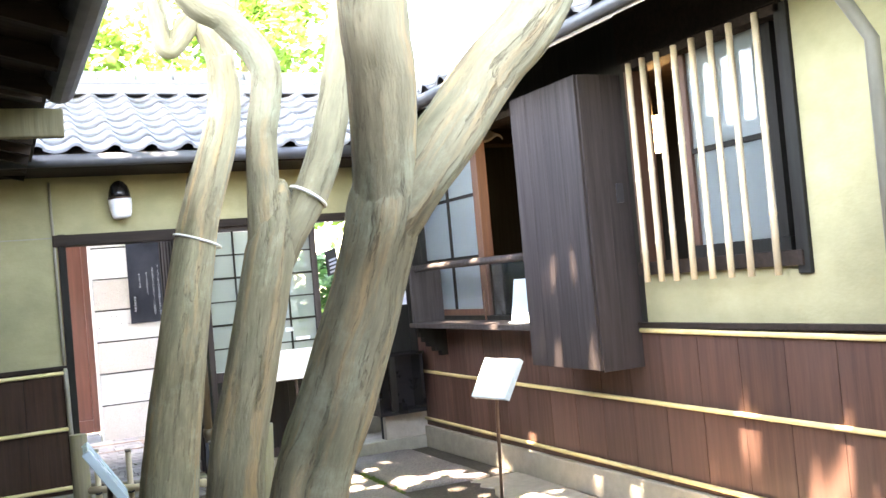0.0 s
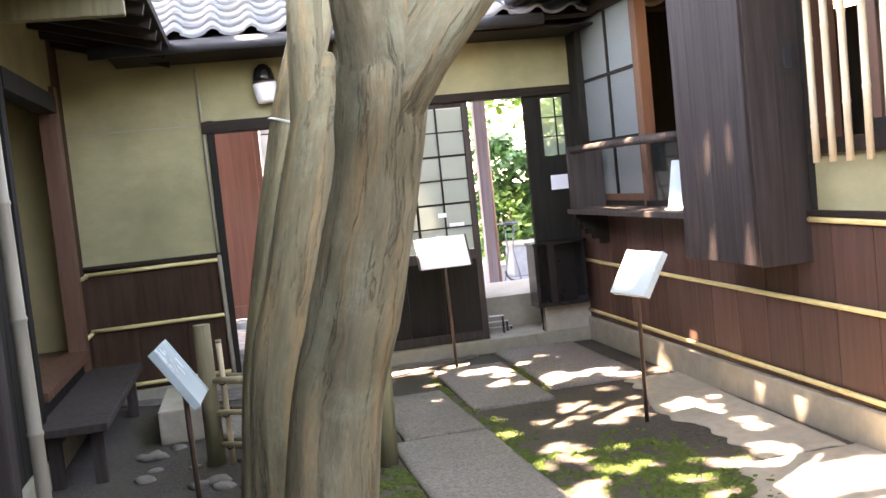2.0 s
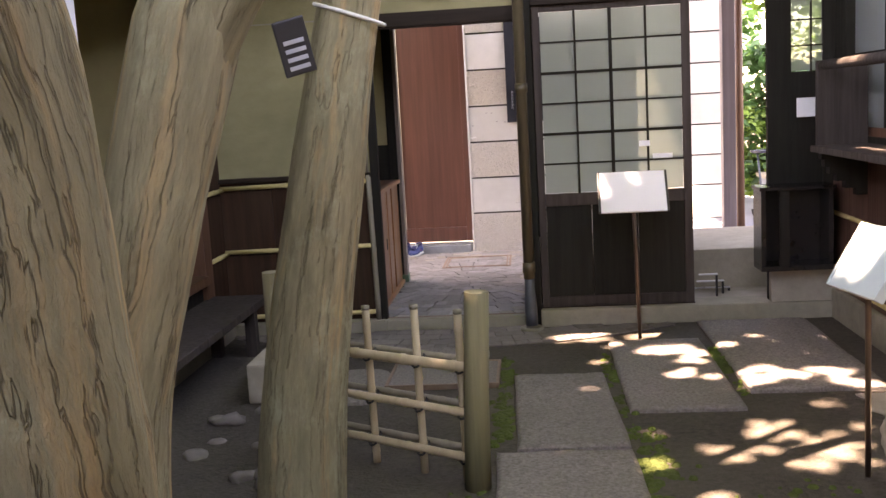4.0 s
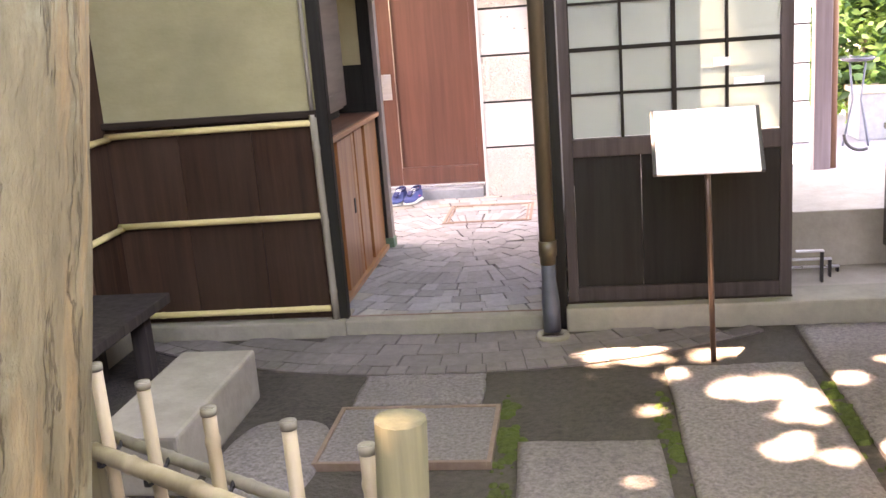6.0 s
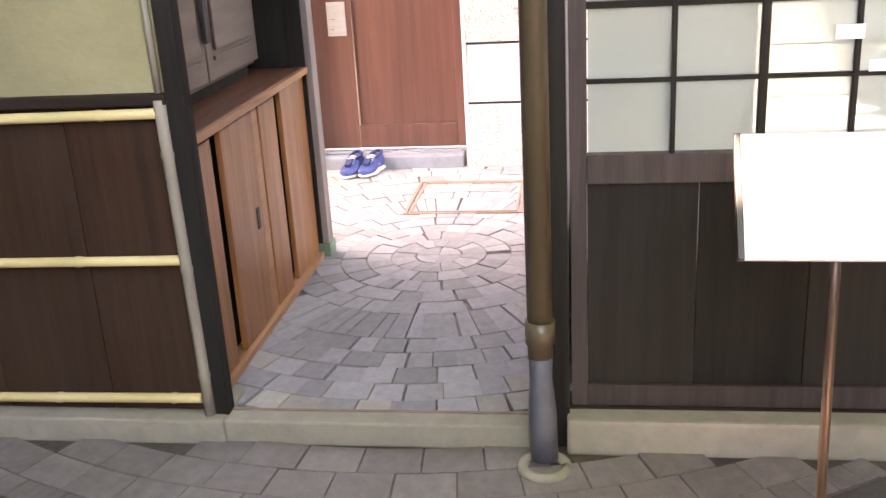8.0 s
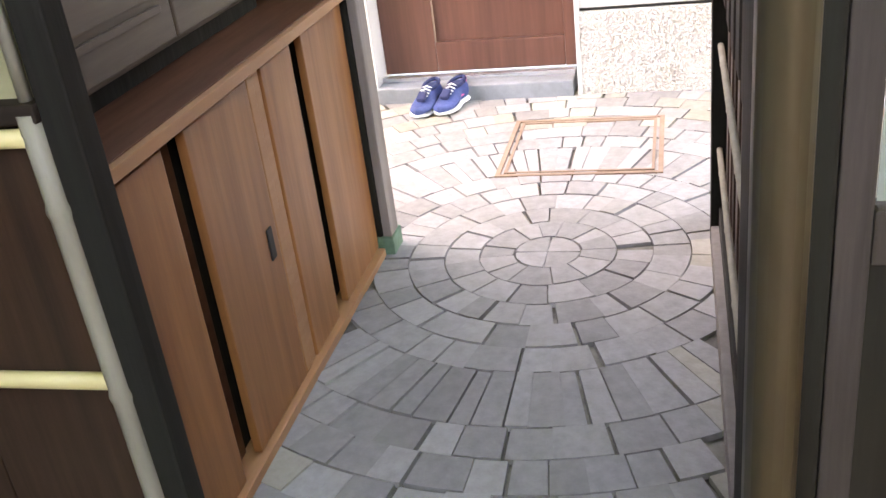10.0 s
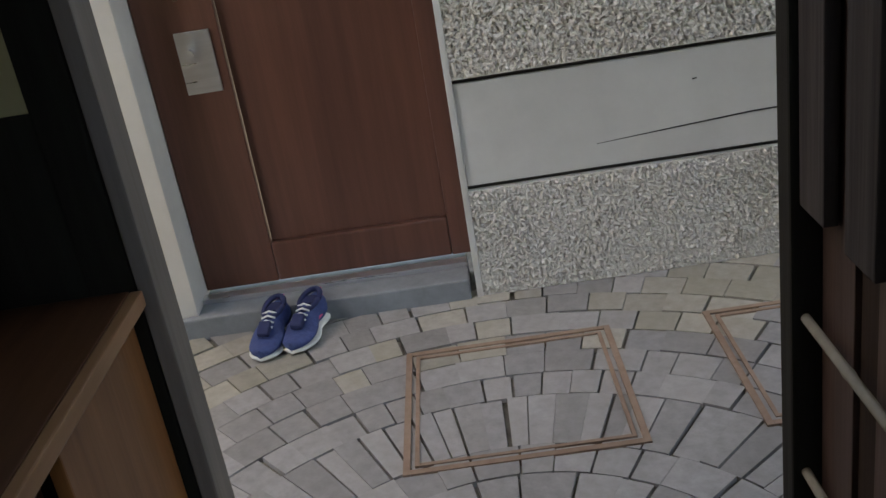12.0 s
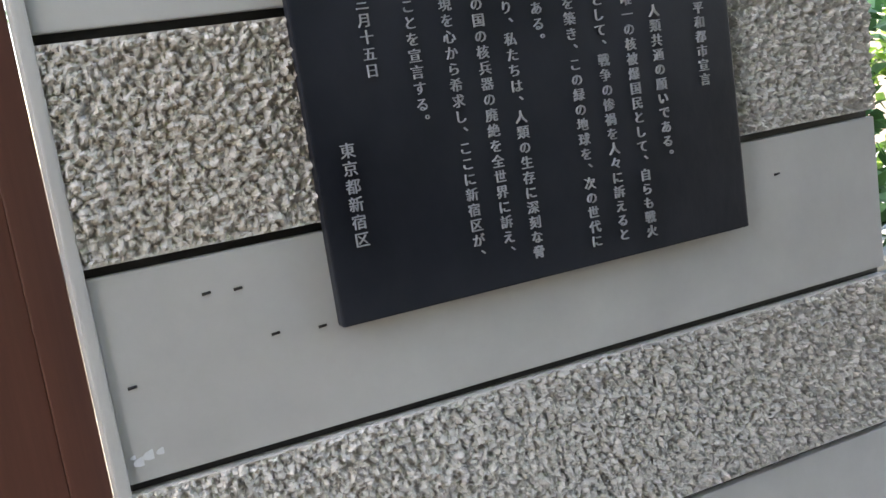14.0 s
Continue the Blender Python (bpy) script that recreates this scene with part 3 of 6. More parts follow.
for i in range(4):
    for j in range(6):
        p = part("pane", box(gx0 + cw * i + 0.004, gx0 + cw * (i + 1) - 0.004, 0.015, 0.018, GZ0 + rh * j + 0.004, GZ0 + rh * (j + 1) - 0.004, 0), "frosted", door)
        p.visible_shadow = False

solid("paper_slip", box(1.65, 1.76, -0.004, -0.002, 0.942, 0.968, 0), "paper", "white paper slip stuck on the glazed door", "notice", "thing")
solid("paper_slip", box(1.575, 1.635, -0.004, -0.002, 1.014, 1.045, 0), "paper", "small white paper slip on the door glass", "notice", "thing")

# fixed dark door leaf with a small window
leaf = thing("door_fixed", (2.47, 0.03, 0.1), "black-brown wooden door leaf with a small glazed window", "door", kind="structure")
WX0, WX1, WZ0, WZ1 = 2.415, 2.585, 1.38, 1.80
part("stile", box(2.285, WX0, 0.0, 0.045, 0.1, 1.826, 0.003), "dark", leaf)
part("stile", box(WX1, 2.66, 0.0, 0.045, 0.1, 1.826, 0.003), "dark", leaf)
part("lower_panel", box(WX0, WX1, 0.006, 0.04, 0.1, WZ0, 0.002), "dark", leaf)
part("top_rail", box(WX0, WX1, 0.0, 0.045, WZ1, 1.826, 0.002), "dark", leaf)
part("muntin", box((WX0 + WX1) / 2 + 0.02, (WX0 + WX1) / 2 + 0.028, 0.008, 0.03, WZ0, WZ1, 0), "dark", leaf)
for j in (1, 2):
    part("muntin", box(WX0, WX1, 0.01, 0.028, WZ0 + 0.14 * j - 0.004, WZ0 + 0.14 * j + 0.004, 0), "dark", leaf)
for j in range(3):
    p = part("pane", box(WX0, WX1, 0.018, 0.021, WZ0 + 0.14 * j + 0.004, WZ0 + 0.14 * (j + 1) - 0.004, 0), "frosted", leaf)
    p.visible_shadow = False
tagged(solid("paper_notice", box(2.44, 2.57, -0.012, -0.008, 1.13, 1.235, 0), "paper", "white paper notice pinned on the dark door leaf", "notice", "thing"))

# right building: wall with boarding, ticket window, shutter box and lattice window
RX = 2.65
solid("wall_right_low", box(RX, RX + 0.12, -8.2, 0.0, 0.17, 0.985, 0), "dark", "backing of the red-brown boarded wall", "wall")
rwall = bpy.data.objects["wall_right_low"]
bd = mesh_of("board", box(-0.006, 0.006, -0.14, 0.14, 0.175, 0.962, 0.002), "cedar_red")
pieces("board", bd, [pose(RX - 0.004, -0.14 - 0.2835 * i, 0, 0, 0, 0) for i in range(28)], rwall)
part("cap_rail", box(RX - 0.03, RX + 0.02, -8.2, -2.95, 0.965, 0.992, 0.004), "dark_h", rwall)
for z, e in ((0.215, 0.0), (0.585, 0.0), (0.94, -2.96)):
    bm = bmesh.new()
    bamboo_tube(bm, (RX - 0.022, -8.2, z - 0.03), (RX - 0.022, e - 0.02, z + 0.012), 0.0125, 0.35)
    part("bamboo_strip", bm, "bamboo", rwall, "pale yellow split bamboo strip")
solid("plinth_right_wall", box(RX - 0.035, RX + 0.12, -8.2, -0.0, 0.0, 0.17, 0.01), "concrete", "stained concrete plinth of the boarded wall", "plinth")
PL = (("a", -8.2, -4.14, 0.992, 2.6), ("b", -4.14, -3.02, 0.992, 1.245), ("c", -4.14, -3.02, 2.33, 2.6), ("d", -3.02, -2.1, 0.985, 2.6), ("e", -2.1, -0.2, 2.33, 2.6), ("f", -0.2, 0.0, 0.985, 2.6), ("g", -2.1, -0.2, 0.985, 1.03))
for n, (c, y0, y1, z0, z1) in enumerate(PL):
    solid("wall_right_" + str(n + 1), box(RX, RX + 0.12, y0, y1, z0, z1, 0), "plaster" if c in "abc" else "dark", "ochre plaster field" if c in "abc" else "dark boarded field beside the ticket window", "wall")

# dark strip over the plaster top paints the shade under the eave
solid("trim_wall_plate", box(RX - 0.016, RX - 0.002, -8.2, -2.98, 2.337, 2.6, 0.003), "dark_h", "dark strip standing in for the shaded soffit under the eave", "trim")

# lattice window
lw = thing("window_1", (RX, -3.58, 1.245), "window with eight bare bamboo bars before frosted sliding sashes", "window", kind="structure")
part("sill", box(RX - 0.03, RX + 0.12, -4.14, -3.02, 1.235, 1.30, 0.004), "dark_h", lw)
part("head", box(RX - 0.02, RX + 0.12, -4.14, -3.02, 2.29, 2.335, 0.004), "dark_h", lw)
part("jamb", box(RX - 0.02, RX + 0.12, -4.17, -4.10, 1.2, 2.33, 0.004), "dark", lw)
part("jamb", box(RX - 0.01, RX + 0.12, -3.06, -3.02, 1.25, 2.33, 0.004), "brown", lw)
ys = (-3.13, -3.245, -3.36, -3.49, -3.62, -3.745, -3.87, -4.03)
for y in ys:
    bm = bmesh.new()
    bamboo_tube(bm, (RX - 0.06, y, 1.2), (RX - 0.06, y - 0.005, 2.31), 0.0155, 0.36, phase=0.3 + abs(y) % 0.6)
    part("bamboo_bar", bm, "bamboo_pale", lw)
sash = part("sash", box(RX + 0.055, RX + 0.085, -4.0, -3.36, 1.30, 1.36, 0.002), "dark", lw)
part("sash_stile", box(RX + 0.05, RX + 0.09, -3.42, -3.36, 1.36, 2.29, 0.002), "brown", lw)
part("sash_stile", box(RX + 0.05, RX + 0.09, -4.0, -3.94, 1.36, 2.29, 0.002), "dark", lw)
part("sash_bar", box(RX + 0.055, RX + 0.085, -3.94, -3.42, 1.80, 1.825, 0.001), "dark", lw)
for z0, z1 in ((1.36, 1.80), (1.825, 2.29)):
    part("pane", box(RX + 0.068, RX + 0.072, -3.94, -3.42, z0, z1, 0), "window_blue", lw, "frosted bluish pane")

# ticket window
tw = thing("window_2", (RX, -1.15, 1.03), "ticket window with frosted panes, brown frame and a shelf", "window", kind="structure")
part("head", box(RX - 0.03, RX + 0.12, -2.1, -0.2, 2.29, 2.34, 0.004), "dark_h", tw)
part("jamb", box(RX - 0.02, RX + 0.12, -0.24, -0.18, 1.03, 2.3, 0.003), "dark", tw)
part("frame_post", box(RX - 0.005, RX + 0.07, -1.27, -1.18, 1.03, 2.3, 0.003), "brown", tw, "red-brown window post")
part("sash_bottom", box(RX + 0.01, RX + 0.05, -1.18, -0.24, 1.03, 1.075, 0.002), "brown", tw)
part("sash_bar", box(RX + 0.015, RX + 0.045, -0.725, -0.70, 1.075, 2.29, 0.001), "dark", tw)
for z in (1.43, 1.86):
    part("sash_bar", box(RX + 0.015, RX + 0.045, -1.18, -0.24, z, z + 0.022, 0.001), "dark", tw)
for y0, y1 in ((-1.18, -0.725), (-0.70, -0.24)):
    for z0, z1 in ((1.075, 1.43), (1.452, 1.86), (1.882, 2.29)):
        part("pane", box(RX + 0.028, RX + 0.032, y0, y1, z0, z1, 0), "window_blue", tw, "frosted bluish pane")
part("low_glass", box(RX + 0.02, RX + 0.024, -2.1, -1.27, 1.03, 1.40, 0), "clear", tw, "low clear pane")
part("upper_rail", tube([(RX - 0.237, -2.3, 1.393), (RX - 0.238, -1.4, 1.396), (RX - 0.237, -0.6, 1.394)], [0.023, 0.025, 0.024], 14, wobble=0.06), "grey_wood", tw, "weathered hand rail")
part("counter", box(RX - 0.27, RX + 0.02, -2.3, -0.48, 0.965, 0.998, 0.004), "grey_wood", tw, "weathered counter board")
bm = bmesh.new()
for i in range(7):
    a0, a1 = i / 7, (i + 1) / 7
    add_box(bm, RX - 0.24 * (1 - a1 ** 2), RX, -0.56, -0.50, 0.965 - 0.26 * a1, 0.965 - 0.26 * a0, 0)
part("bracket", bm, "dark", tw, "curved bracket under the counter")
part("end_board", box(RX - 0.25, RX, -0.53, -0.50, 0.99, 1.42, 0.003), "grey_wood", tw)

# room behind the windows, its dimness put into near-black surface colours
solid("wall_room_back", box(4.3, 4.4, -8.2, 0.5, 0.0, 2.6, 0), "dark", "room wall behind the ticket window, coloured dark for dimness", "wall")
solid("floor_room", box(RX + 0.12, 4.3, -8.2, 0.5, 0.0, 0.4, 0), "dark_h", "room floor coloured dark for dimness", "floor")
solid("ceiling_room", box(RX + 0.12, 4.3, -8.2, 0.5, 2.5, 2.6, 0), "dark_h", "room ceiling coloured dark for dimness", "ceiling")
solid("wall_room_end", box(RX + 0.12, 4.3, 0.35, 0.5, 0.4, 2.5, 0), "dark", "room end wall coloured dark for dimness", "wall")

# shutter box
sb = thing("shutter_box", (2.5, -2.62, 0.772), "tall dark weathered wooden shutter box hung on the wall", "shutter box")
n = 4
for i in range(n):
    a, b = -2.96 + 0.68 / n * i, -2.96 + 0.68 / n * (i + 1)
    part("front_board", box(2.37, 2.385, a + 0.0006, b - 0.0006, 0.772, 2.29, 0.0015), "shutter_wood", sb)
for i in range(2):
    a, b = 2.386 + 0.132 * i, 2.386 + 0.132 * (i + 1)
    part("end_board", box(a, b - 0.001, -2.972, -2.955, 0.762, 2.29, 0.0015), "shutter_wood", sb)
    part("far_end_board", box(a, b - 0.001, -2.30, -2.283, 0.772, 2.29, 0.0015), "shutter_wood", sb)
part("bottom_board", box(2.386, RX, -2.955, -2.30, 0.775, 0.792, 0.002), "shutter_wood", sb)
part("top_board", box(2.386, RX, -2.955, -2.30, 2.27, 2.29, 0.002), "shutter_wood", sb)
part("latch", box(2.56, 2.60, -2.985, -2.972, 1.62, 1.72, 0.003), "black", sb, "black iron latch")

# roofs
EZ, EY, SLOPE = 2.33, -0.56, 25.0


def tile_mesh(name="tile", w=0.235, ln=0.25):
    bm = bmesh.new()
    nx = 10
    prof = []
    for i in range(nx + 1):
        u = i / nx
        z = -0.022 * math.sin(math.pi * min(1, u / 0.62)) if u < 0.62 else 0.030 * math.sin(math.pi * (u - 0.62) / 0.38)
        prof.append((u * (w + 0.012), z))
    for s, y in ((0, 0.0), (1, ln)):
        for x, z in prof:
            bm.verts.new((x, y, z + (0.026 if s == 0 else 0.004)))
        for x, z in prof:
            bm.verts.new((x, y, z + (0.026 if s == 0 else 0.004) - 0.02))
    bm.verts.ensure_lookup_table()
    k = nx + 1
    for i in range(nx):
        f = bm.faces.new((bm.verts[i], bm.verts[i + 1], bm.verts[2 * k + i + 1], bm.verts[2 * k + i]))
        f.smooth = True
        bm.faces.new((bm.verts[k + i], bm.verts[k + i + 1], bm.verts[i + 1], bm.verts[i]))
        bm.faces.new((bm.verts[2 * k + i], bm.verts[2 * k + i + 1], bm.verts[3 * k + i + 1], bm.verts[3 * k + i]))
    return mesh_of(name, bm, "tile")


deck = bmesh.new()
add_box(deck, -0.5, 3.6, 0, 1.62, -0.05, -0.022, 0, Matrix.Translation((0, EY + 0.03, EZ)) @ pose(0, 0, 0, SLOPE, 0, 0))
roof = solid("roof_gate", deck, "dark_h", "gate roof of grey wavy clay tiles", "roof")
TM = tile_mesh()
rise, run = math.sin(radians(SLOPE)), math.cos(radians(SLOPE))
for r in range(8):
    for c in range(15):
        s = 0.19 * r
        j = random.uniform(-0.003, 0.003)
        pieces("tile", TM, [Matrix.Translation((-0.28 + 0.235 * c + j, EY + s * run, EZ + s * rise)) @ pose(0, 0, 0, SLOPE + random.uniform(-0.6, 0.6), 0, random.uniform(-0.5, 0.5))], roof)
ry, rz = EY + 1.56 * run, EZ + 1.56 * rise
part("ridge_course", box(-0.4, 3.6, ry - 0.12, ry + 0.12, rz - 0.02, rz + 0.06, 0.008), "tile", roof)
part("ridge_course", box(-0.4, 3.6, ry - 0.10, ry + 0.10, rz + 0.062, rz + 0.10, 0.008), "tile", roof)
for c in range(14):
    part("ridge_tile", tube([(-0.4 + 0.29 * c, ry, rz + 0.11), (-0.125 + 0.29 * c, ry, rz + 0.115)], [0.075, 0.07], 10), "tile", roof)
solid("soffit_gate", box(-0.5, 2.7, EY + 0.06, 0.0, 2.235, 2.25, 0), "dark_h", "dark boarded eave underside", "soffit")
bm = bmesh.new()
add_tube(bm, [(-0.6, EY - 0.01, 2.262), (2.3, EY - 0.01, 2.285)], 0.042, 12)
solid("gutter_gate", bm, "gutter", "dark half-round gutter along the tiled eave", "gutter")

deckr = bmesh.new()
add_box(deckr, 0, 2.2, -8.2, 0.5, -0.05, -0.02, 0, Matrix.Translation((2.12, 0, 2.46)) @ pose(0, 0, 0, 0, -22, 0))
roofr = solid("roof_right", deckr, "dark_h", "dark eave of the boarded building with clay tiles", "roof")
for c in range(32):
    pieces("tile", TM, [Matrix.Translation((2.08, -0.4 - 0.235 * c, 2.46)) @ pose(0, 0, 0, 0, -22, 0) @ pose(0, 0, 0, 0, 0, -90)], roofr)
bm = bmesh.new()
add_tube(bm, [(2.1, -8.2, 2.41), (2.1, -0.5, 2.43)], 0.035, 10)
solid("gutter_right", bm, "gutter", "dark gutter under the right eave", "gutter")
bm = bmesh.new()
add_tube(bm, [(2.58, -4.62, 0.0), (2.58, -4.62, 2.05), (2.4, -4.62, 2.25), (2.12, -4.62, 2.38)], 0.027, 12)
solid("downpipe_right", bm, "pipe_olive", "grey downpipe on the plaster wall", "downpipe", "thing")
solid("ceiling_passage", box(-0.6, 2.72, 0.12, 1.45, 2.3, 2.36, 0), "dark_h", "dark boarded passage ceiling", "ceiling")

# left building
LX = -0.87
solid("wall_left_boards", box(LX - 0.1, LX, -3.3, -1.86, 0.14, 2.3, 0), "dark", "dark boarded wall of the left building", "wall")
lwl = bpy.data.objects["wall_left_boards"]
bd = mesh_of("board", box(-0.006, 0.006, -0.117, 0.117, 0.145, 2.1, 0.002), "dark")
pieces("board", bd, [pose(LX + 0.004, -1.98 - 0.238 * i, 0, 0, 0, 0) for i in range(6)], lwl)
solid("wall_left_low", box(LX - 0.1, LX, -1.85, -0.345, 0.14, 0.40, 0), "dark", "dark low wall under the open window", "wall")
solid("wall_left_top", box(LX - 0.1, LX, -1.85, -0.345, 2.04, 2.5, 0), "plaster", "plaster band above the open window", "wall")
solid("wall_left_end", box(LX - 0.1, LX, -0.345, 0.0, 0.14, 2.5, 0), "cedar", "dark boarding beside the corner", "wall")
for z in (0.5, 0.88):
    bm = bmesh.new()
    bamboo_tube(bm, (LX + 0.016, -0.3, z), (LX + 0.016, -0.012, z), 0.0135, 0.33)
    part("bamboo_strip", bm, "bamboo", bpy.data.objects["wall_left_end"], "pale yellow split bamboo strip")
solid("post_left_brown", box(LX - 0.08, LX + 0.03, -0.46, -0.34, 0.1, 2.1, 0.006), "brown", "red-brown square post", "post")
solid("post_left_dark", box(LX - 0.08, LX + 0.03, -1.95, -1.85, 0.1, 2.2, 0.006), "dark", "dark square post", "post")
solid("lintel_left", box(LX - 0.08, LX + 0.035, -1.85, -0.46, 1.93, 2.04, 0.005), "dark", "dark lintel over the open window", "lintel")
solid("sill_left", box(LX - 0.1, LX + 0.05, -1.85, -0.46, 0.40, 0.45, 0.005), "brown", "brown sill of the open window", "sill")
solid("foundation_left", box(LX - 0.1, LX + 0.04, -3.4, 0.0, 0.0, 0.14, 0.01), "concrete", "low concrete footing", "plinth")
solid("wall_left_room", box(-2.0, -1.9, -4.5, 0.2, 0.0, 2.5, 0), "plaster_in", "ochre plaster inside the left room", "wall")
solid("floor_left_room", box(-1.9, LX - 0.1, -3.5, 0.2, 0.0, 0.42, 0), "brown", "raised wooden floor in the left room", "floor")
solid("wall_left_room_end", box(-1.9, LX - 0.1, -0.1, 0.0, 0.42, 2.5, 0), "plaster_in", "ochre end wall in the left room", "wall")
solid("wall_left_room_near", box(-1.9, LX - 0.1, -3.5, -3.4, 0.42, 2.5, 0), "plaster_in", "plaster wall of the left room", "wall")
solid("ceiling_left_room", box(-2.0, LX, -3.5, 0.2, 2.5, 2.56, 0), "dark_h", "dark ceiling of the left room", "ceiling")
dsc = thing("sliding_screen", (LX - 0.03, -1.72, 0.45), "white-painted sliding screen standing half open in the window", "screen")
part("panel", box(LX - 0.045, LX - 0.03, -1.84, -1.60, 0.72, 1.93, 0.002), "white", dsc)
part("kick_board", box(LX - 0.045, LX - 0.03, -1.84, -1.60, 0.45, 0.72, 0.002), "brown", dsc, "brown kick board")
part("pull", box(LX - 0.03, LX - 0.02, -1.66, -1.61, 1.08, 1.10, 0.002), "gutter", dsc)
deckl = bmesh.new()
add_box(deckl, -1.3, 0, -3.3, 0.0, 0.0, 0.03, 0, Matrix.Translation((-0.12, 0, 2.26)) @ pose(0, 0, 0, 0, 14, 0))
rl = solid("roof_left_far", deckl, "dark_h", "dark eave of the left building", "roof")
for i in range(9):
    bm = bmesh.new()
    add_box(bm, -0.95, 0, -0.025, 0.025, -0.055, 0, 0, Matrix.Translation((-0.14, -3.1 + 0.37 * i, 2.255)) @ pose(0, 0, 0, 0, 14, 0))
    part("rafter", bm, "dark_h", rl)
deckl = bmesh.new()
add_box(deckl, -2.2, 0, -9.5, -3.3, 0.0, 0.04, 0, Matrix.Translation((-0.14, 0, 2.13)) @ pose(0, 0, 0, 0, 14, 0))
rl = solid("roof_left_near", deckl, "dark_h", "dark eave of the left building with gutter", "roof")
for i in range(14):
    bm = bmesh.new()
    add_box(bm, -0.95, 0, -0.025, 0.025, -0.06, 0, 0, Matrix.Translation((-0.15, -3.5 - 0.42 * i, 2.125)) @ pose(0, 0, 0, 0, 14, 0))
    part("rafter", bm, "dark_h", rl)
part("end_board", box(-1.4, -0.115, -3.35, -3.3, 1.955, 2.06, 0.006), "post", rl, "pale greenish end board")
bm = bmesh.new()
add_tube(bm, [(-0.12, -9.5, 2.13), (-0.12, -3.28, 2.15)], 0.062, 14)
solid("gutter_left", bm, "gutter", "dark gutter of the left eave", "gutter")
solid("wall_left_near", box(-1.3, -1.2, -9.5, -3.4, 0.0, 2.4, 0), "dark", "dark wall of the left building", "wall")
bm = bmesh.new()
bamboo_tube(bm, (-0.58, -3.3, 0.0), (-0.6, -3.3, 1.96), 0.026, 0.4)
solid("bamboo_pole", bm, "bamboo_grey", "grey-yellow bamboo pole standing under the eave", "pole", "thing")
solid("post_left_near", box(-0.76, -0.66, -3.36, -3.26, 0.0, 1.96, 0.008), "grey_wood", "weathered square post under the eave", "post")
rg = thing("railing", (-0.62, -5.0, 0.0), "weathered wooden railing beside the veranda", "railing")
part("top_rail", box(-0.62, -0.54, -7.0, -4.1, 1.0, 1.05, 0.008), "grey_wood", rg)
for y in (-4.2, -5.4, -6.8):
    part("post", box(-0.61, -0.55, y, y + 0.06, 0.0, 1.0, 0.006), "grey_wood", rg)
part("lower_rail", box(-0.60, -0.56, -7.0, -4.14, 0.45, 0.5, 0.005), "grey_wood", rg)

# walls that close the court behind the walker
solid("wall_back", box(-3, 5, -9.6, -9.5, 0.0, 2.6, 0), "plaster", "plain plaster wall closing the court", "wall")

# alley beyond the passage: banded wall and door recess
WY = 2.59
solid("alley_ground", box(-2.6, 5.5, 0.13, 6.5, 0.0, 0.05, 0), "joint", "dark mortar bed under the pavers", "ground")
aw = solid("wall_banded", box(0.47, 1.86, WY + 0.012, WY + 0.3, 0.05, 2.78, 0), "black", "wall of alternating smooth and rough stone bands", "wall")
zs = [0.062 + 0.0, 0.389, 0.687, 0.986, 1.283, 1.581, 1.879, 2.177, 2.475, 2.773]


def rough_band(x0, x1, z0, z1, seed):
    """Pitted pebble-dash face, displaced on a fine grid."""
    nx, nz = 460, 100
    bm = bmesh.new()
    g = []
    for j in range(nz + 1):
        row = []
        for i in range(nx + 1):
            x, z = x0 + (x1 - x0) * i / nx, z0 + (z1 - z0) * j / nz
            q = Vector((x * 132, z * 132, seed))
            h = 0.9 * noise.noise(q * 0.9) + 1.4 * abs(noise.noise(q * 0.62 + Vector((9, 4, 2)))) - 0.4 + 0.7 * noise.noise(q * 1.8) + 0.3 * noise.noise(q * 0.25)
            ed = min(1.0, j / 2, (nz - j) / 2)
            row.append(bm.verts.new((x, WY - 0.012 - 0.0105 * h * ed, z)))
        g.append(row)
    for j in range(nz):
        for i in range(nx):
            bm.faces.new((g[j][i], g[j][i + 1], g[j + 1][i + 1], g[j + 1][i]))
    rim = [g[0], [r[-1] for r in g], list(reversed(g[-1])), [r[0] for r in reversed(g)]]
    for line in rim:
        back = [bm.verts.new((v.co.x, WY + 0.011, v.co.z)) for v in line]
        for a in range(len(line) - 1):
            bm.faces.new((line[a], back[a], back[a + 1], line[a + 1]))
    return bm


for i in range(len(zs) - 1):
    a, b = zs[i] + (0.007 if i else 0), zs[i + 1] - 0.007
    if i % 2:
        part("smooth_band", box(0.47, 1.86, WY - 0.006, WY + 0.011, a, b, 0.003), "stone_smooth", aw)
    elif i < 7:
        part("rough_band", rough_band(0.47, 1.86, a, b, i * 9.1), "stone_rough", aw)
    else:
        part("rough_band", box(0.47, 1.86, WY - 0.01, WY + 0.011, a, b, 0.003), "stone_rough", aw)
bm = bmesh.new()
add_tube(bm, [(0.83, WY - 0.0062, 0.462), (1.05, WY - 0.0062, 0.476), (1.25, WY - 0.0062, 0.488), (1.62, WY - 0.0062, 0.492), (1.86, WY - 0.0062, 0.499)], [0.0006, 0.002, 0.0024, 0.0024, 0.002], 5)
part("crack", bm, "black", aw, "thin dark crack in the smooth band")
for x, z in ((0.617, 1.225), (0.66, 1.222), (0.768, 1.142), (0.70, 1.148), (0.499, 1.123), (1.62, 1.21), (1.1, 0.60)):
    part("pit", tube([(x - 0.006, WY - 0.0065, z), (x + 0.006, WY - 0.0065, z + 0.001)], [0.0022, 0.0018], 6), "black", aw)
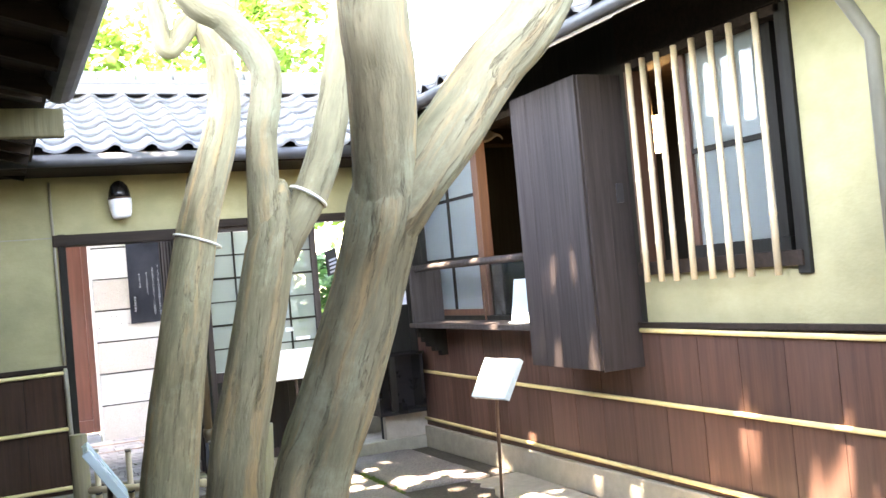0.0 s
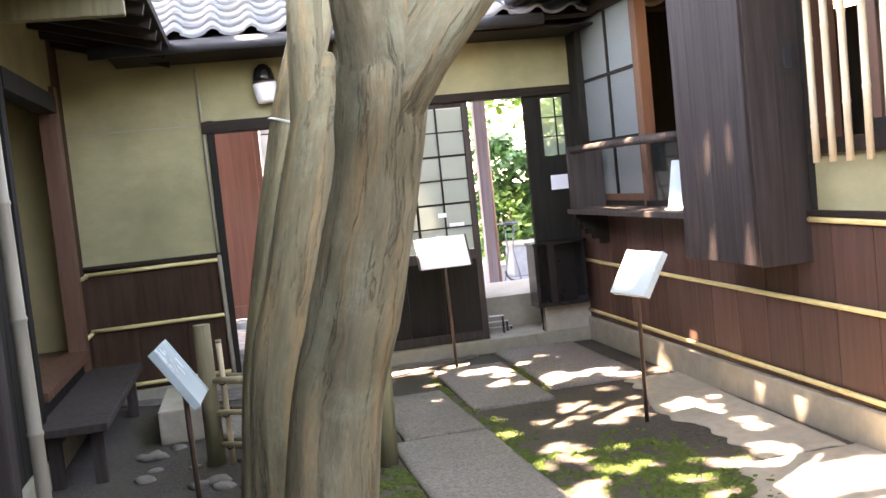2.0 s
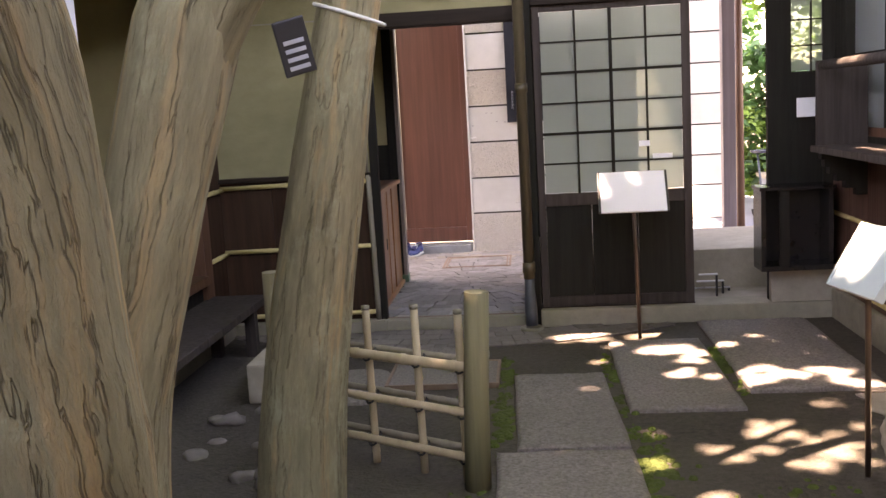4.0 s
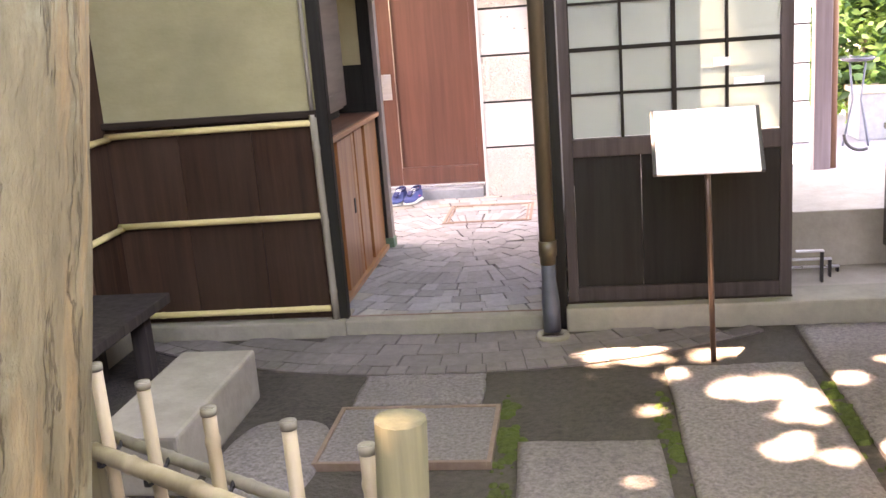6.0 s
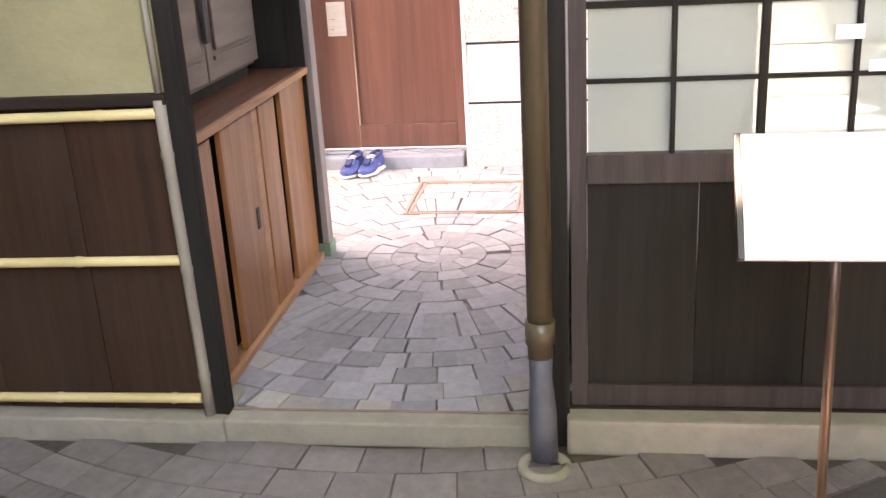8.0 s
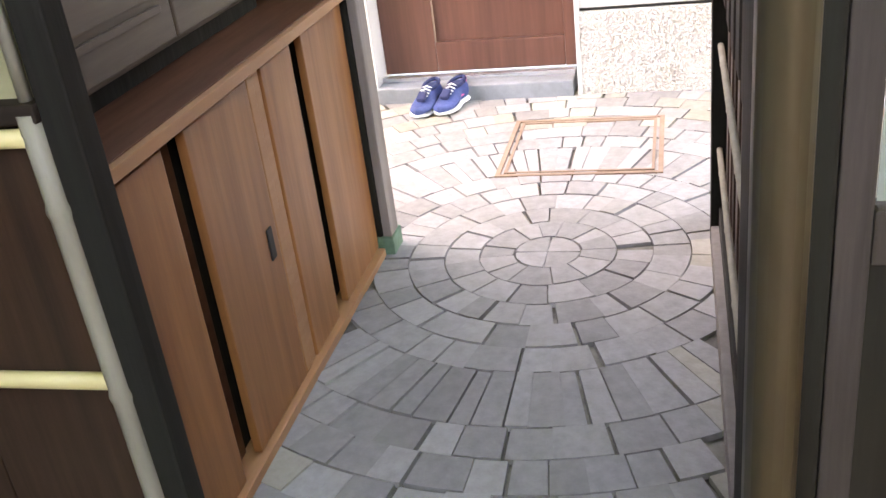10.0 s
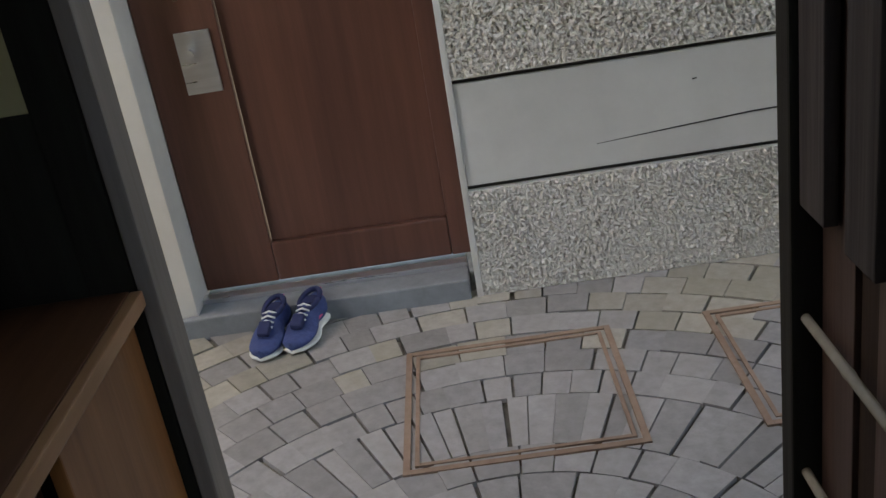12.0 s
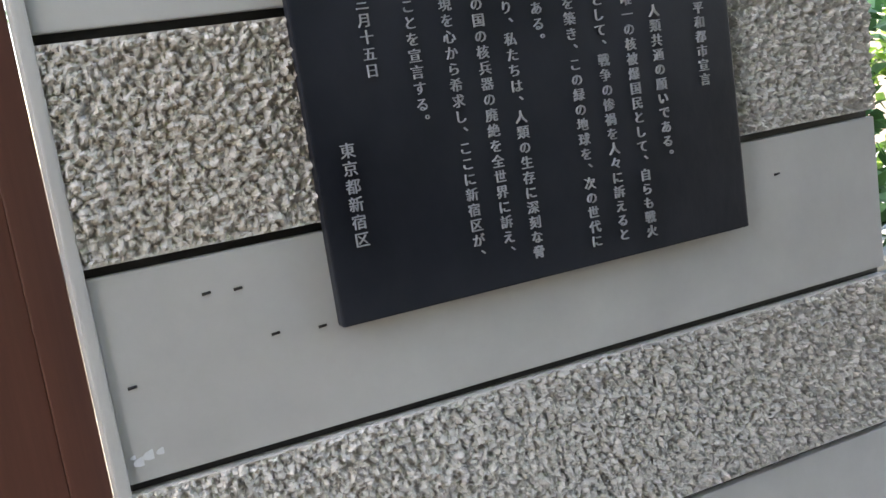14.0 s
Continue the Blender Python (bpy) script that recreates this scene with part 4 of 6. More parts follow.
part("edge_trim", box(0.452, 0.47, WY - 0.016, WY + 0.15, 0.05, 2.78, 0.004), "stone_smooth", aw, "pale edge trim beside the door")
solid("wall_alley_left", box(-2.6, -0.40, WY + 0.02, WY + 0.3, 0.05, 2.78, 0), "stone_smooth", "pale rendered wall left of the door", "wall")
solid("wall_over_door", box(-0.40, 0.435, WY + 0.02, WY + 0.3, 2.12, 2.78, 0), "stone_smooth", "pale rendered wall above the red door", "wall")
solid("wall_alley_end", box(-2.75, -2.6, 1.0, 3.4, 0.0, 2.8, 0), "stone_smooth", "pale wall closing the alley", "wall")
solid("door_step", box(-0.40, 0.435, 2.57, WY + 0.2, 0.05, 0.125, 0.006), "threshold", "blue-grey stone step under the red door", "step")
solid("door_track", box(-0.39, 0.435, 2.66, 2.70, 0.125, 0.14, 0.002), "steel", "metal door track", "track")
rd = thing("door_red", (0.02, 2.74, 0.14), "red-brown panelled wooden door with a steel handle plate", "door", kind="structure")
part("stile_left", box(-0.35, -0.13, 2.725, 2.765, 0.14, 2.1, 0.003), "red_door", rd)
part("stile_right", box(0.395, 0.451, 2.725, 2.765, 0.14, 2.1, 0.003), "red_door", rd)
part("bottom_rail", box(-0.13, 0.395, 2.725, 2.765, 0.14, 0.262, 0.007), "red_door", rd)
part("top_rail", box(-0.13, 0.395, 2.725, 2.765, 2.0, 2.1, 0.003), "red_door", rd)
part("panel", box(-0.128, 0.395, 2.745, 2.76, 0.26, 2.0, 0.002), "red_door", rd)
hp = part("handle_plate", box(-0.252, -0.155, 2.717, 2.725, 0.732, 0.902, 0.002), "steel", rd, "brushed steel plate")
part("knob", tube([(-0.218, 2.717, 0.845), (-0.218, 2.695, 0.845), (-0.218, 2.68, 0.845)], [0.011, 0.010, 0.017], 14), "steel", hp)
bm = tube([(-0.235, 2.726, 1.055), (-0.235, 2.719, 1.055)], [0.014, 0.014], 12)
add_box(bm, -0.232, -0.218, 2.719, 2.726, 0.985, 1.015, 0.002)
part("key_scar", bm, "copper_pole", rd, "old brass keyhole and scar")
part("frame_left", box(-0.40, -0.352, WY - 0.0, 2.79, 0.06, 2.12, 0.003), "stone_smooth", rd)

# passage walls
solid("wall_passage_left_back", box(-0.52, -0.46, 0.12, 1.34, 0.05, 2.3, 0), "dark", "dark wall behind the passage cabinets", "wall")
solid("wall_passage_left_end", box(-0.46, -0.04, 1.285, 1.325, 0.06, 1.05, 0), "dark", "dark panel at the far end of the counter", "wall")
solid("wall_passage_left_window", box(-0.46, -0.04, 1.29, 1.32, 1.05, 2.3, 0), "plaster_in", "ochre plaster seen past the counter", "wall")
solid("post_passage_far", box(-0.04, 0.024, 1.256, 1.325, 0.06, 2.3, 0.005), "dark", "dark post at the alley end of the counter", "post")
solid("post_passage_far_trim", box(0.025, 0.05, 1.259, 1.33, 0.06, 2.3, 0.004), "trim_pale", "pale weathered corner strip", "trim")
solid("post_foot", box(-0.045, 0.056, 1.249, 1.337, 0.05, 0.115, 0.004), "copper_green", "green-patinated metal shoe under the post", "footing")
pw = solid("wall_passage_right", box(0.955, 0.985, 0.115, 1.29, 0.05, 2.3, 0), "black", "dark ribbed wooden wall of the passage", "wall")
for i in range(18):
    a = 0.12 + 0.0648 * i
    part("rib_board", box(0.945 if i % 2 else 0.938, 0.955, a, a + 0.061, 0.17, 1.35 if i % 2 else 2.3, 0.002), "cedar_red" if i % 3 else "cedar", pw)
part("base_board", box(0.905, 0.985, 0.13, 1.29, 0.05, 0.12, 0.006), "sett", pw, "weathered base beam")
part("base_step", box(0.925, 0.985, 0.13, 1.29, 0.12, 0.175, 0.004), "dark", pw)
for z in (0.32, 0.585):
    bm = bmesh.new()
    bamboo_tube(bm, (0.925, 0.12, z), (0.925, 1.29, z + 0.01), 0.0075, 0.3)
    part("bamboo_strip", bm, "bamboo_grey", pw, "grey split bamboo strip")
for i in range(8):
    y = 0.15 + 0.15 * i
    part("hanging_slat", box(0.915, 0.935, y, y + 0.085, 0.765 + 0.006 * (i % 3), 1.9, 0.003), "grey_wood", pw)
solid("post_passage_right_far", box(0.905, 0.99, 1.291, 1.342, 0.05, 2.3, 0.005), "dark", "dark post at the alley corner", "post")
solid("post_alley_corner", box(0.962, 1.05, 1.343, 1.48, 0.05, 2.3, 0.005), "dark", "black-brown post facing the alley", "post")

# entrance behind the right door: raised floor
solid("floor_entrance", box(1.0, 2.75, 0.46, 1.45, 0.05, 0.335, 0.006), "concrete_pale", "raised pale concrete entrance floor", "floor")
solid("floor_entrance_low", box(1.0, 2.75, 0.14, 0.46, 0.05, 0.09, 0), "concrete_pale", "pale concrete floor behind the sliding door", "floor")


# ---- tree with several trunks ----
def trunk_part(name, pts, radii, parent, seg=44, n=14, wob=0.13, seed=0.0):
    p, r = smooth_path(pts, radii, n)
    return part(name, tube(p, r, seg, wobble=wob, seed=seed), "bark", parent)


tree = thing("tree", (0.33, -4.1, 0.0), "old tree with several leaning bare grey-brown trunks", "tree")
T1 = [(0.26, -4.32, -0.05), (0.36, -4.5, 0.74), (0.42, -4.65, 1.03), (0.48, -4.8, 1.32), (0.495, -4.93, 1.52), (0.49, -4.97, 1.68), (0.475, -5.0, 1.78)]
trunk_part("trunk", T1, [0.135, 0.112, 0.104, 0.096, 0.090, 0.06, 0.02], tree, seed=1.0)
trunk_part("limb", [(0.485, -4.84, 1.38), (0.488, -4.93, 1.52), (0.455, -5.05, 1.8), (0.43, -5.1, 1.96), (0.42, -5.15, 2.5), (0.5, -5.2, 3.3), (0.4, -5.3, 5.0), (0.2, -5.2, 6.8)], [0.06, 0.082, 0.083, 0.08, 0.07, 0.06, 0.045, 0.02], tree, seed=4.0)
trunk_part("limb", [(0.49, -4.84, 1.36), (0.53, -4.93, 1.50), (0.63, -5.0, 1.65), (0.77, -5.0, 1.82), (0.92, -5.05, 2.0), (1.2, -5.0, 2.5), (1.4, -4.9, 3.4), (1.5, -4.7, 5.0), (1.3, -4.5, 6.6)], [0.05, 0.075, 0.08, 0.078, 0.074, 0.06, 0.05, 0.04, 0.02], tree, seed=7.0)
T2 = [(0.2, -4.05, -0.05), (0.24, -4.1, 0.7), (0.31, -4.1, 1.04), (0.42, -4.07, 1.44), (0.46, -4.06, 1.6), (0.48, -4.06, 1.68)]
trunk_part("trunk", T2, [0.105, 0.088, 0.08, 0.085, 0.05, 0.015], tree, seed=10.0)
trunk_part("limb", [(0.38, -4.08, 1.28), (0.41, -4.07, 1.48), (0.43, -4.05, 1.81), (0.46, -4.05, 2.05), (0.35, -4.05, 2.2), (0.2, -4.05, 2.32), (0.0, -4.0, 2.9)], [0.045, 0.055, 0.05, 0.052, 0.048, 0.042, 0.03], tree, seed=13.0)
trunk_part("limb", [(0.39, -4.08, 1.28), (0.47, -4.07, 1.47), (0.6, -4.05, 1.67), (0.7, -4.05, 1.98), (0.8, -4.0, 2.5), (0.95, -3.8, 3.6), (0.9, -3.4, 5.2), (0.7, -3.0, 6.8)], [0.045, 0.058, 0.06, 0.056, 0.05, 0.04, 0.03, 0.015], tree, seed=15.0)
T3 = [(0.19, -2.78, -0.05), (0.235, -2.76, 0.47), (0.345, -2.74, 1.09), (0.46, -2.74, 1.63), (0.61, -2.74, 2.13), (0.62, -2.74, 2.41)]
trunk_part("trunk", T3, [0.15, 0.132, 0.112, 0.092, 0.08, 0.062], tree, seed=18.0)
trunk_part("limb", [(0.62, -2.74, 2.36), (0.53, -2.74, 2.58), (0.39, -2.74, 2.44), (0.35, -2.74, 2.62), (0.3, -2.7, 3.2), (0.1, -2.5, 5.0)], [0.057, 0.052, 0.045, 0.042, 0.035, 0.02], tree, seed=21.0)
trunk_part("limb", [(0.62, -2.74, 2.36), (0.74, -2.6, 2.8), (0.95, -2.4, 3.4), (1.0, -2.2, 5.0)], [0.055, 0.04, 0.03, 0.015], tree, seed=23.0)


def leaf_cloud(bm, centre, radius, count, size, flat=0.6):
    c = Vector(centre)
    for _ in range(count):
        v = Vector((random.gauss(0, 0.45), random.gauss(0, 0.45), random.gauss(0, 0.45) * flat))
        p = c + v * radius
        m = Matrix.Translation(p) @ Euler((random.uniform(-1, 1), random.uniform(-1, 1), random.uniform(0, 6.3))).to_matrix().to_4x4()
        s = size * random.uniform(0.6, 1.3)
        vs = [bm.verts.new(m @ Vector(q)) for q in ((0, -s, 0), (s * 0.5, -0.1 * s, 0.08 * s), (0, s, 0), (-s * 0.5, -0.1 * s, 0.08 * s))]
        bm.faces.new(vs)


# openings cut in the unseen foliage so sun spots land here: centre, spread, count
SPOT_GAPS = ((1.35, -0.38, 0.24, 0.11, 8), (1.6, -0.78, 0.25, 0.16, 13), (1.75, -1.15, 0.22, 0.16, 6), (2.2, -1.3, 0.4, 0.2, 15), (1.8, -2.1, 0.35, 0.26, 19), (1.55, -2.75, 0.2, 0.2, 8),
        (2.4, -2.4, 0.25, 0.4, 13), (2.25, -3.55, 0.35, 0.3, 32), (2.5, -4.7, 0.3, 0.6, 16), (2.4, -6.2, 0.4, 0.6, 8), (2.84, -2.0, 0.08, 0.8, 9), (2.78, -4.2, 0.06, 0.6, 11), (2.93, -0.9, 0.05, 0.25, 7), (1.36, -4.78, 0.06, 0.06, 4), (1.37, -3.3, 0.08, 0.6, 6))
LEAN = Vector((SUN_DIR.x / SUN_DIR.z, SUN_DIR.y / SUN_DIR.z))
random.seed(17)
HOLES = []
for cx, cy, sx, sy, n in SPOT_GAPS:
    wide = 0.022 if cy > -3.0 else 0.034
    HOLES += [(random.gauss(cx, 0.6 * sx), random.gauss(cy, 0.6 * sy), wide * random.uniform(0.5, 1.35)) for _ in range(n)]


def canopy(name, layers, pitch, size, gx, gy, gz, slant, parent, label):
    """An unseen high layer of single leaves that blocks light, dense but for the openings; slant: whether the bounds
    are those of its shadow.
    """
    verts, faces = [], []
    nx, ny = int((gx[1] - gx[0]) / pitch), int((gy[1] - gy[0]) / pitch)
    for n in range(layers * nx * ny):
        z = random.uniform(*gz)
        x = gx[0] + pitch * (n % nx + random.uniform(-0.1, 1.1))
        y = gy[0] + pitch * (n // nx % ny + random.uniform(-0.1, 1.1))
        sx, sy = (x, y) if slant else (x - LEAN.x * z, y - LEAN.y * z)
        x, y = sx + LEAN.x * z, sy + LEAN.y * z
        s = size * random.uniform(0.6, 1.3)
        if any(abs(sx - hx) < 0.3 and math.hypot(sx - hx, sy - hy) < hr + 0.48 * s for hx, hy, hr in HOLES):
            continue
        m = Matrix.Translation((x, y, z)) @ Euler((random.uniform(-0.8, 0.8), random.uniform(-0.8, 0.8), random.uniform(0, 6.3))).to_matrix().to_4x4()
        b = len(verts)
        verts += [m @ Vector(q) for q in ((0, -s, 0), (s * 0.5, -0.1 * s, 0.08 * s), (0, s, 0), (-s * 0.5, -0.1 * s, 0.08 * s))]
        faces.append((b, b + 1, b + 2, b + 3))
    me = bpy.data.meshes.new(name)
    me.from_pydata([v - parent.location for v in verts], [], faces)
    me.materials.append(M["leaf"])
    ob = new(name, me)
    ob.parent = parent
    ob["label"] = label


# unseen leaf layer overhead, added to cut the skylight in the court
canopy("crown", 2, 0.085, 0.09, (0.7, 4.0), (-8.2, 0.2), (6.2, 7.8), False, tree, "loose unseen canopy of small bright green leaves, added to dim the court")

# unseen tall tree added behind the left building, whose high crown dapples the court
shade_tree = thing("tree", (-4.2, -2.0, 0.0), "unseen tall tree added behind the low building to carry shading leaves", "tree")
trunk_part("trunk", [(-4.2, -2.0, 0), (-4.1, -2.0, 3.5), (-3.9, -1.9, 6.0), (-3.6, -1.8, 8.6)], [0.3, 0.26, 0.18, 0.08], shade_tree, 16, 6)
for q in ((-2.0, -4.0, 7.6), (-2.4, 0.5, 7.6), (-4.6, 2.0, 7.6), (-1.4, -2.0, 7.6), (-3.0, -5.0, 7.6), (-2.6, 2.4, 7.6)):
    trunk_part("limb", [(-4.0, -1.95, 5.0), ((q[0] - 4.0) / 2, (q[1] - 1.95) / 2, 6.9), q], [0.13, 0.09, 0.03], shade_tree, 10, 5)
canopy("crown", 5, 0.09, 0.11, (-1.5, 3.6), (-8.5, 1.3), (6.6, 8.4), True, shade_tree, "unseen high crown of green leaves, added to block the sun")
# two more unseen leaf layers, added to keep sun off alley and garden
canopy("crown", 5, 0.1, 0.15, (-0.7, 2.8), (1.3, 3.05), (6.8, 8.2), True, shade_tree, "unseen high crown of green leaves, added to block the sun")
canopy("crown", 3, 0.1, 0.15, (2.8, 6.0), (2.4, 5.6), (6.8, 8.2), True, shade_tree, "unseen high crown of green leaves, added to block the sun")

# ropes and tag on the trunks
bm = bmesh.new()
ring = [Vector((0.45 + 0.1 * math.cos(a), -2.74 + 0.1 * math.sin(a), 1.575 - 0.035 * math.cos(a))) for a in [i * math.pi / 10 for i in range(21)]]
add_tube(bm, ring, 0.006, 6)
solid("rope_tie", bm, "rope", "pale rope tied round the rear trunk", "rope", "thing")
bm = bmesh.new()
ring = [Vector((0.566 + 0.054 * math.cos(a), -4.06 + 0.064 * math.sin(a), 1.62 - 0.035 * math.cos(a))) for a in [i * math.pi / 10 for i in range(21)]]
add_tube(bm, ring, 0.006, 6)
solid("rope_tie", bm, "rope", "pale rope tied round the forked trunk", "rope", "thing")
tg = thing("name_tag", (0.605, -4.1, 1.36), "small black plastic tree tag hanging on a rope", "tag")
part("plate", box(-0.025, 0.025, -0.003, 0.003, -0.045, 0.04, 0.003, Matrix.Translation((0.605, -4.13, 1.40)) @ pose(0, 0, 0, 10, -14, 25)), "frame_black", tg)
for k in range(4):
    part("text_line", box(-0.016, 0.016, -0.005, -0.003, -0.036 + 0.013 * k, -0.030 + 0.013 * k, 0, Matrix.Translation((0.605, -4.13, 1.40)) @ pose(0, 0, 0, 10, -14, 25)), "letter", tg)

# bamboo fence round the tree
fence = thing("bamboo_fence", (0.35, -2.2, 0.0), "low bamboo lattice fence tied between wooden posts", "fence")
FA, FB = Vector((0.74, -2.43, 0)), Vector((-0.06, -1.95, 0))
fd = (FB - FA)
part("post", tube([(0.73, -2.435, 0), (0.74, -2.435, 0.35), (0.757, -2.435, 0.685)], [0.046, 0.043, 0.042], 12, wobble=0.06), "post", fence, "weathered greenish wooden post")
part("post", tube([(-0.06, -1.95, 0), (-0.06, -1.95, 0.70)], [0.045, 0.042], 12, wobble=0.06), "post", fence, "weathered greenish wooden post")
for z, r in ((0.10, 0.015), (0.26, 0.015), (0.42, 0.019)):
    bm = bmesh.new()
    bamboo_tube(bm, FA + Vector((0, 0, z)), FB + Vector((0, 0, z)), r, 0.22)
    part("rail", bm, "bamboo_pale", fence)
    bm = bmesh.new()
    bamboo_tube(bm, FA + Vector((0.02, 0.048, z + 0.012)), FB + Vector((0.02, 0.048, z + 0.012)), 0.013, 0.25, phase=0.7)
    part("back_rail", bm, "bamboo_grey", fence, "dark weathered rear rail")
for s in (0.06, 0.26, 0.5, 0.72, 0.9):
    q = FA + fd * s
    top = 0.605 + 0.012 * math.sin(9 * s)
    bm = bmesh.new()
    bamboo_tube(bm, (q.x, q.y + 0.026, 0.0), (q.x - 0.006, q.y + 0.026, top), 0.014, 0.24, phase=0.2 + s % 0.5)
    up = part("upright", bm, "bamboo_pale", fence)
    part("cut_end", tube([(q.x - 0.006, q.y + 0.026, top - 0.012), (q.x - 0.006, q.y + 0.026, top + 0.003), (q.x - 0.006, q.y + 0.026, top - 0.001)], [0.0157, 0.0157, 0.009], 12), "bamboo_grey", up, "grey cut node end")
    for z in (0.10, 0.26, 0.42):
        tie = [Vector((q.x + 0.022 * math.cos(a), q.y + 0.02 + 0.042 * math.sin(a), z + 0.018 * math.sin(a + 0.6))) for a in [k * math.pi / 6 for k in range(13)]]
        part("tie", tube(tie, 0.0045, 6), "black", up)


# ---- sign stands ----
def sign_stand(foot, centre, yaw, tilt, w, h, face, label, lines=0, depth=0.012, pole="copper_pole", arrow=False):
    t = thing("sign_stand", foot, label, "sign")
    c = Vector(centre)
    edge = "acrylic" if face == "acrylic" else "frame_black"
    m = Matrix.Translation(c) @ pose(0, 0, 0, 0, 0, yaw) @ pose(0, 0, 0, tilt, 0, 0)
    part("pole", tube([foot, (foot[0] * 0.3 + c.x * 0.7, foot[1] * 0.3 + c.y * 0.7, c.z * 0.7), c - Vector((0, 0, 0.02))], 0.010, 10), pole, t)
    bd = part("board", box(-w / 2, w / 2, 0, depth, -h / 2, h / 2, 0.002, m), face, t)
    part("side_edge", box(-w / 2 - 0.012, -w / 2, -0.004, depth + 0.004, -h / 2, h / 2, 0.002, m), edge, bd)
    part("side_edge", box(w / 2, w / 2 + 0.012, -0.004, depth + 0.004, -h / 2, h / 2, 0.002, m), edge, bd)
    for k in range(lines):
        z = h / 2 - 0.04 - k * (h - 0.07) / max(1, lines)
        part("text_line", box(-w * 0.38, w * (0.38 if k % 3 else 0.15), -0.0012, 0, z - 0.003, z + 0.003, 0, m), "steel", bd)
    if arrow:
        for s in (1, -1):
            part("arrow_stroke", box(-0.0035, 0.0035, -0.0014, 0.0, 0.0, h * 0.27, 0, m @ Matrix.Translation((-0.24 * w, 0, 0.01)) @ pose(0, 0, 0, 0, s * 90 - s * 52, 0)), "steel", bd, "faint grey arrow stroke")
        part("text_line", box(-0.03 * w, 0.05 * w, -0.0012, 0, -0.06 * h, 0.10 * h, 0, m), "steel", bd)
        part("text_line", box(0.22 * w, 0.27 * w, -0.0012, 0, 0.02 * h, 0.2 * h, 0, m), "steel", bd)
    return t


sign_stand((1.5, -0.485, 0.02), (1.482, -0.492, 0.808), -2, -36.6, 0.335, 0.243, "white", "white printed notice board on a thin brown metal stand", 0)
sign_stand((2.03, -2.4, 0.0), (1.965, -2.58, 0.765), -79, -32, 0.262, 0.225, "acrylic", "pale blue-white information panel on a thin metal stand", 0, 0.025)
sign_stand((-0.055, -3.42, 0.0), (-0.065, -3.44, 0.73), 86, -33, 0.235, 0.235, "acrylic", "pale information panel with an arrow on a thin metal stand", 0, 0.02, arrow=True)

# ---- wall lamp ----
wl = thing("wall_lamp", (0.45, 0.0, 2.1), "wall lamp with dark bronze cap and white opal glass", "lamp")
part("arm", tube([(0.45, 0.005, 2.13), (0.45, -0.06, 2.14), (0.45, -0.1, 2.12)], [0.03, 0.02, 0.02], 12), "copper_pole", wl)
part("cap", tube([(0.45, -0.1, 2.185), (0.45, -0.1, 2.178), (0.45, -0.1, 2.15), (0.45, -0.1, 2.10), (0.45, -0.1, 2.06)], [0.012, 0.03, 0.058, 0.072, 0.074], 24), "lacquer", wl, "dark bronze cap")
part("cap_ring", tube([(0.45, -0.1, 2.068), (0.45, -0.1, 2.055)], 0.079, 24), "copper_pole", wl, "bronze ring under the cap")
part("shade", tube([(0.451, -0.1, 2.055), (0.453, -0.1, 2.02), (0.457, -0.1, 1.955), (0.459, -0.1, 1.93), (0.46, -0.1, 1.922)], [0.079, 0.078, 0.068, 0.060, 0.04], 24), "opal", wl, "white opal glass shade")

# hanging lamp in the room behind the lattice
hl = thing("pendant_lamp", (3.2, -2.5, 2.5), "lit warm pendant lamp in the dim room", "lamp")
part("cord", tube([(3.2, -2.5, 2.5), (3.2, -2.5, 2.15)], 0.006, 6), "black", hl)
part("shade", tube([(3.2, -2.5, 2.15), (3.2, -2.5, 1.94)], [0.055, 0.065], 16), "lit_shade", hl, "glowing warm shade")

# ---- downpipe at the middle post ----
dp = thing("downpipe", (0.93, -0.12, 0.0), "brown round downpipe ending in a grey shoe over a drain ring", "downpipe")
part("pipe", tube([(0.925, -0.11, 0.3), (0.925, -0.11, 2.05), (0.925, -0.2, 2.15), (0.925, -0.5, 2.24)], 0.031, 16), "pipe", dp)
part("collar", tube([(0.925, -0.11, 0.335), (0.925, -0.11, 0.395)], 0.036, 16), "pipe", dp)
part("collar", tube([(0.925, -0.11, 1.35), (0.925, -0.11, 1.40)], 0.035, 16), "pipe", dp)
part("shoe", tube([(0.925, -0.11, 0.33), (0.925, -0.112, 0.24), (0.927, -0.12, 0.15), (0.93, -0.13, 0.03)], [0.030, 0.028, 0.035, 0.034], 16), "pipe_grey", dp, "blue-grey pipe shoe")
bm = bmesh.new()
ring = [Vector((0.93 + 0.055 * math.cos(a), -0.15 + 0.055 * math.sin(a), 0.016)) for a in [i * math.pi / 9 for i in range(19)]]
add_tube(bm, ring, 0.014, 8)
part("drain_ring", bm, "concrete", dp, "grey drain ring")

# ---- black umbrella cabinet by the entrance ----
uc = thing("umbrella_cabinet", (2.4, -0.15, 0.1), "black wooden cabinet standing open by the entrance", "cabinet")
part("side", box(2.2, 2.225, -0.2, -0.01, 0.33, 0.745, 0.003), "lacquer", uc)
part("side", box(2.56, 2.585, -0.2, -0.01, 0.33, 0.745, 0.003), "lacquer", uc)
part("back", box(2.225, 2.56, -0.03, -0.01, 0.33, 0.745, 0.002), "lacquer", uc)
part("top", box(2.19, 2.595, -0.21, -0.005, 0.745, 0.765, 0.003), "lacquer", uc)
part("base", box(2.2, 2.585, -0.2, -0.01, 0.3, 0.33, 0.003), "lacquer", uc)
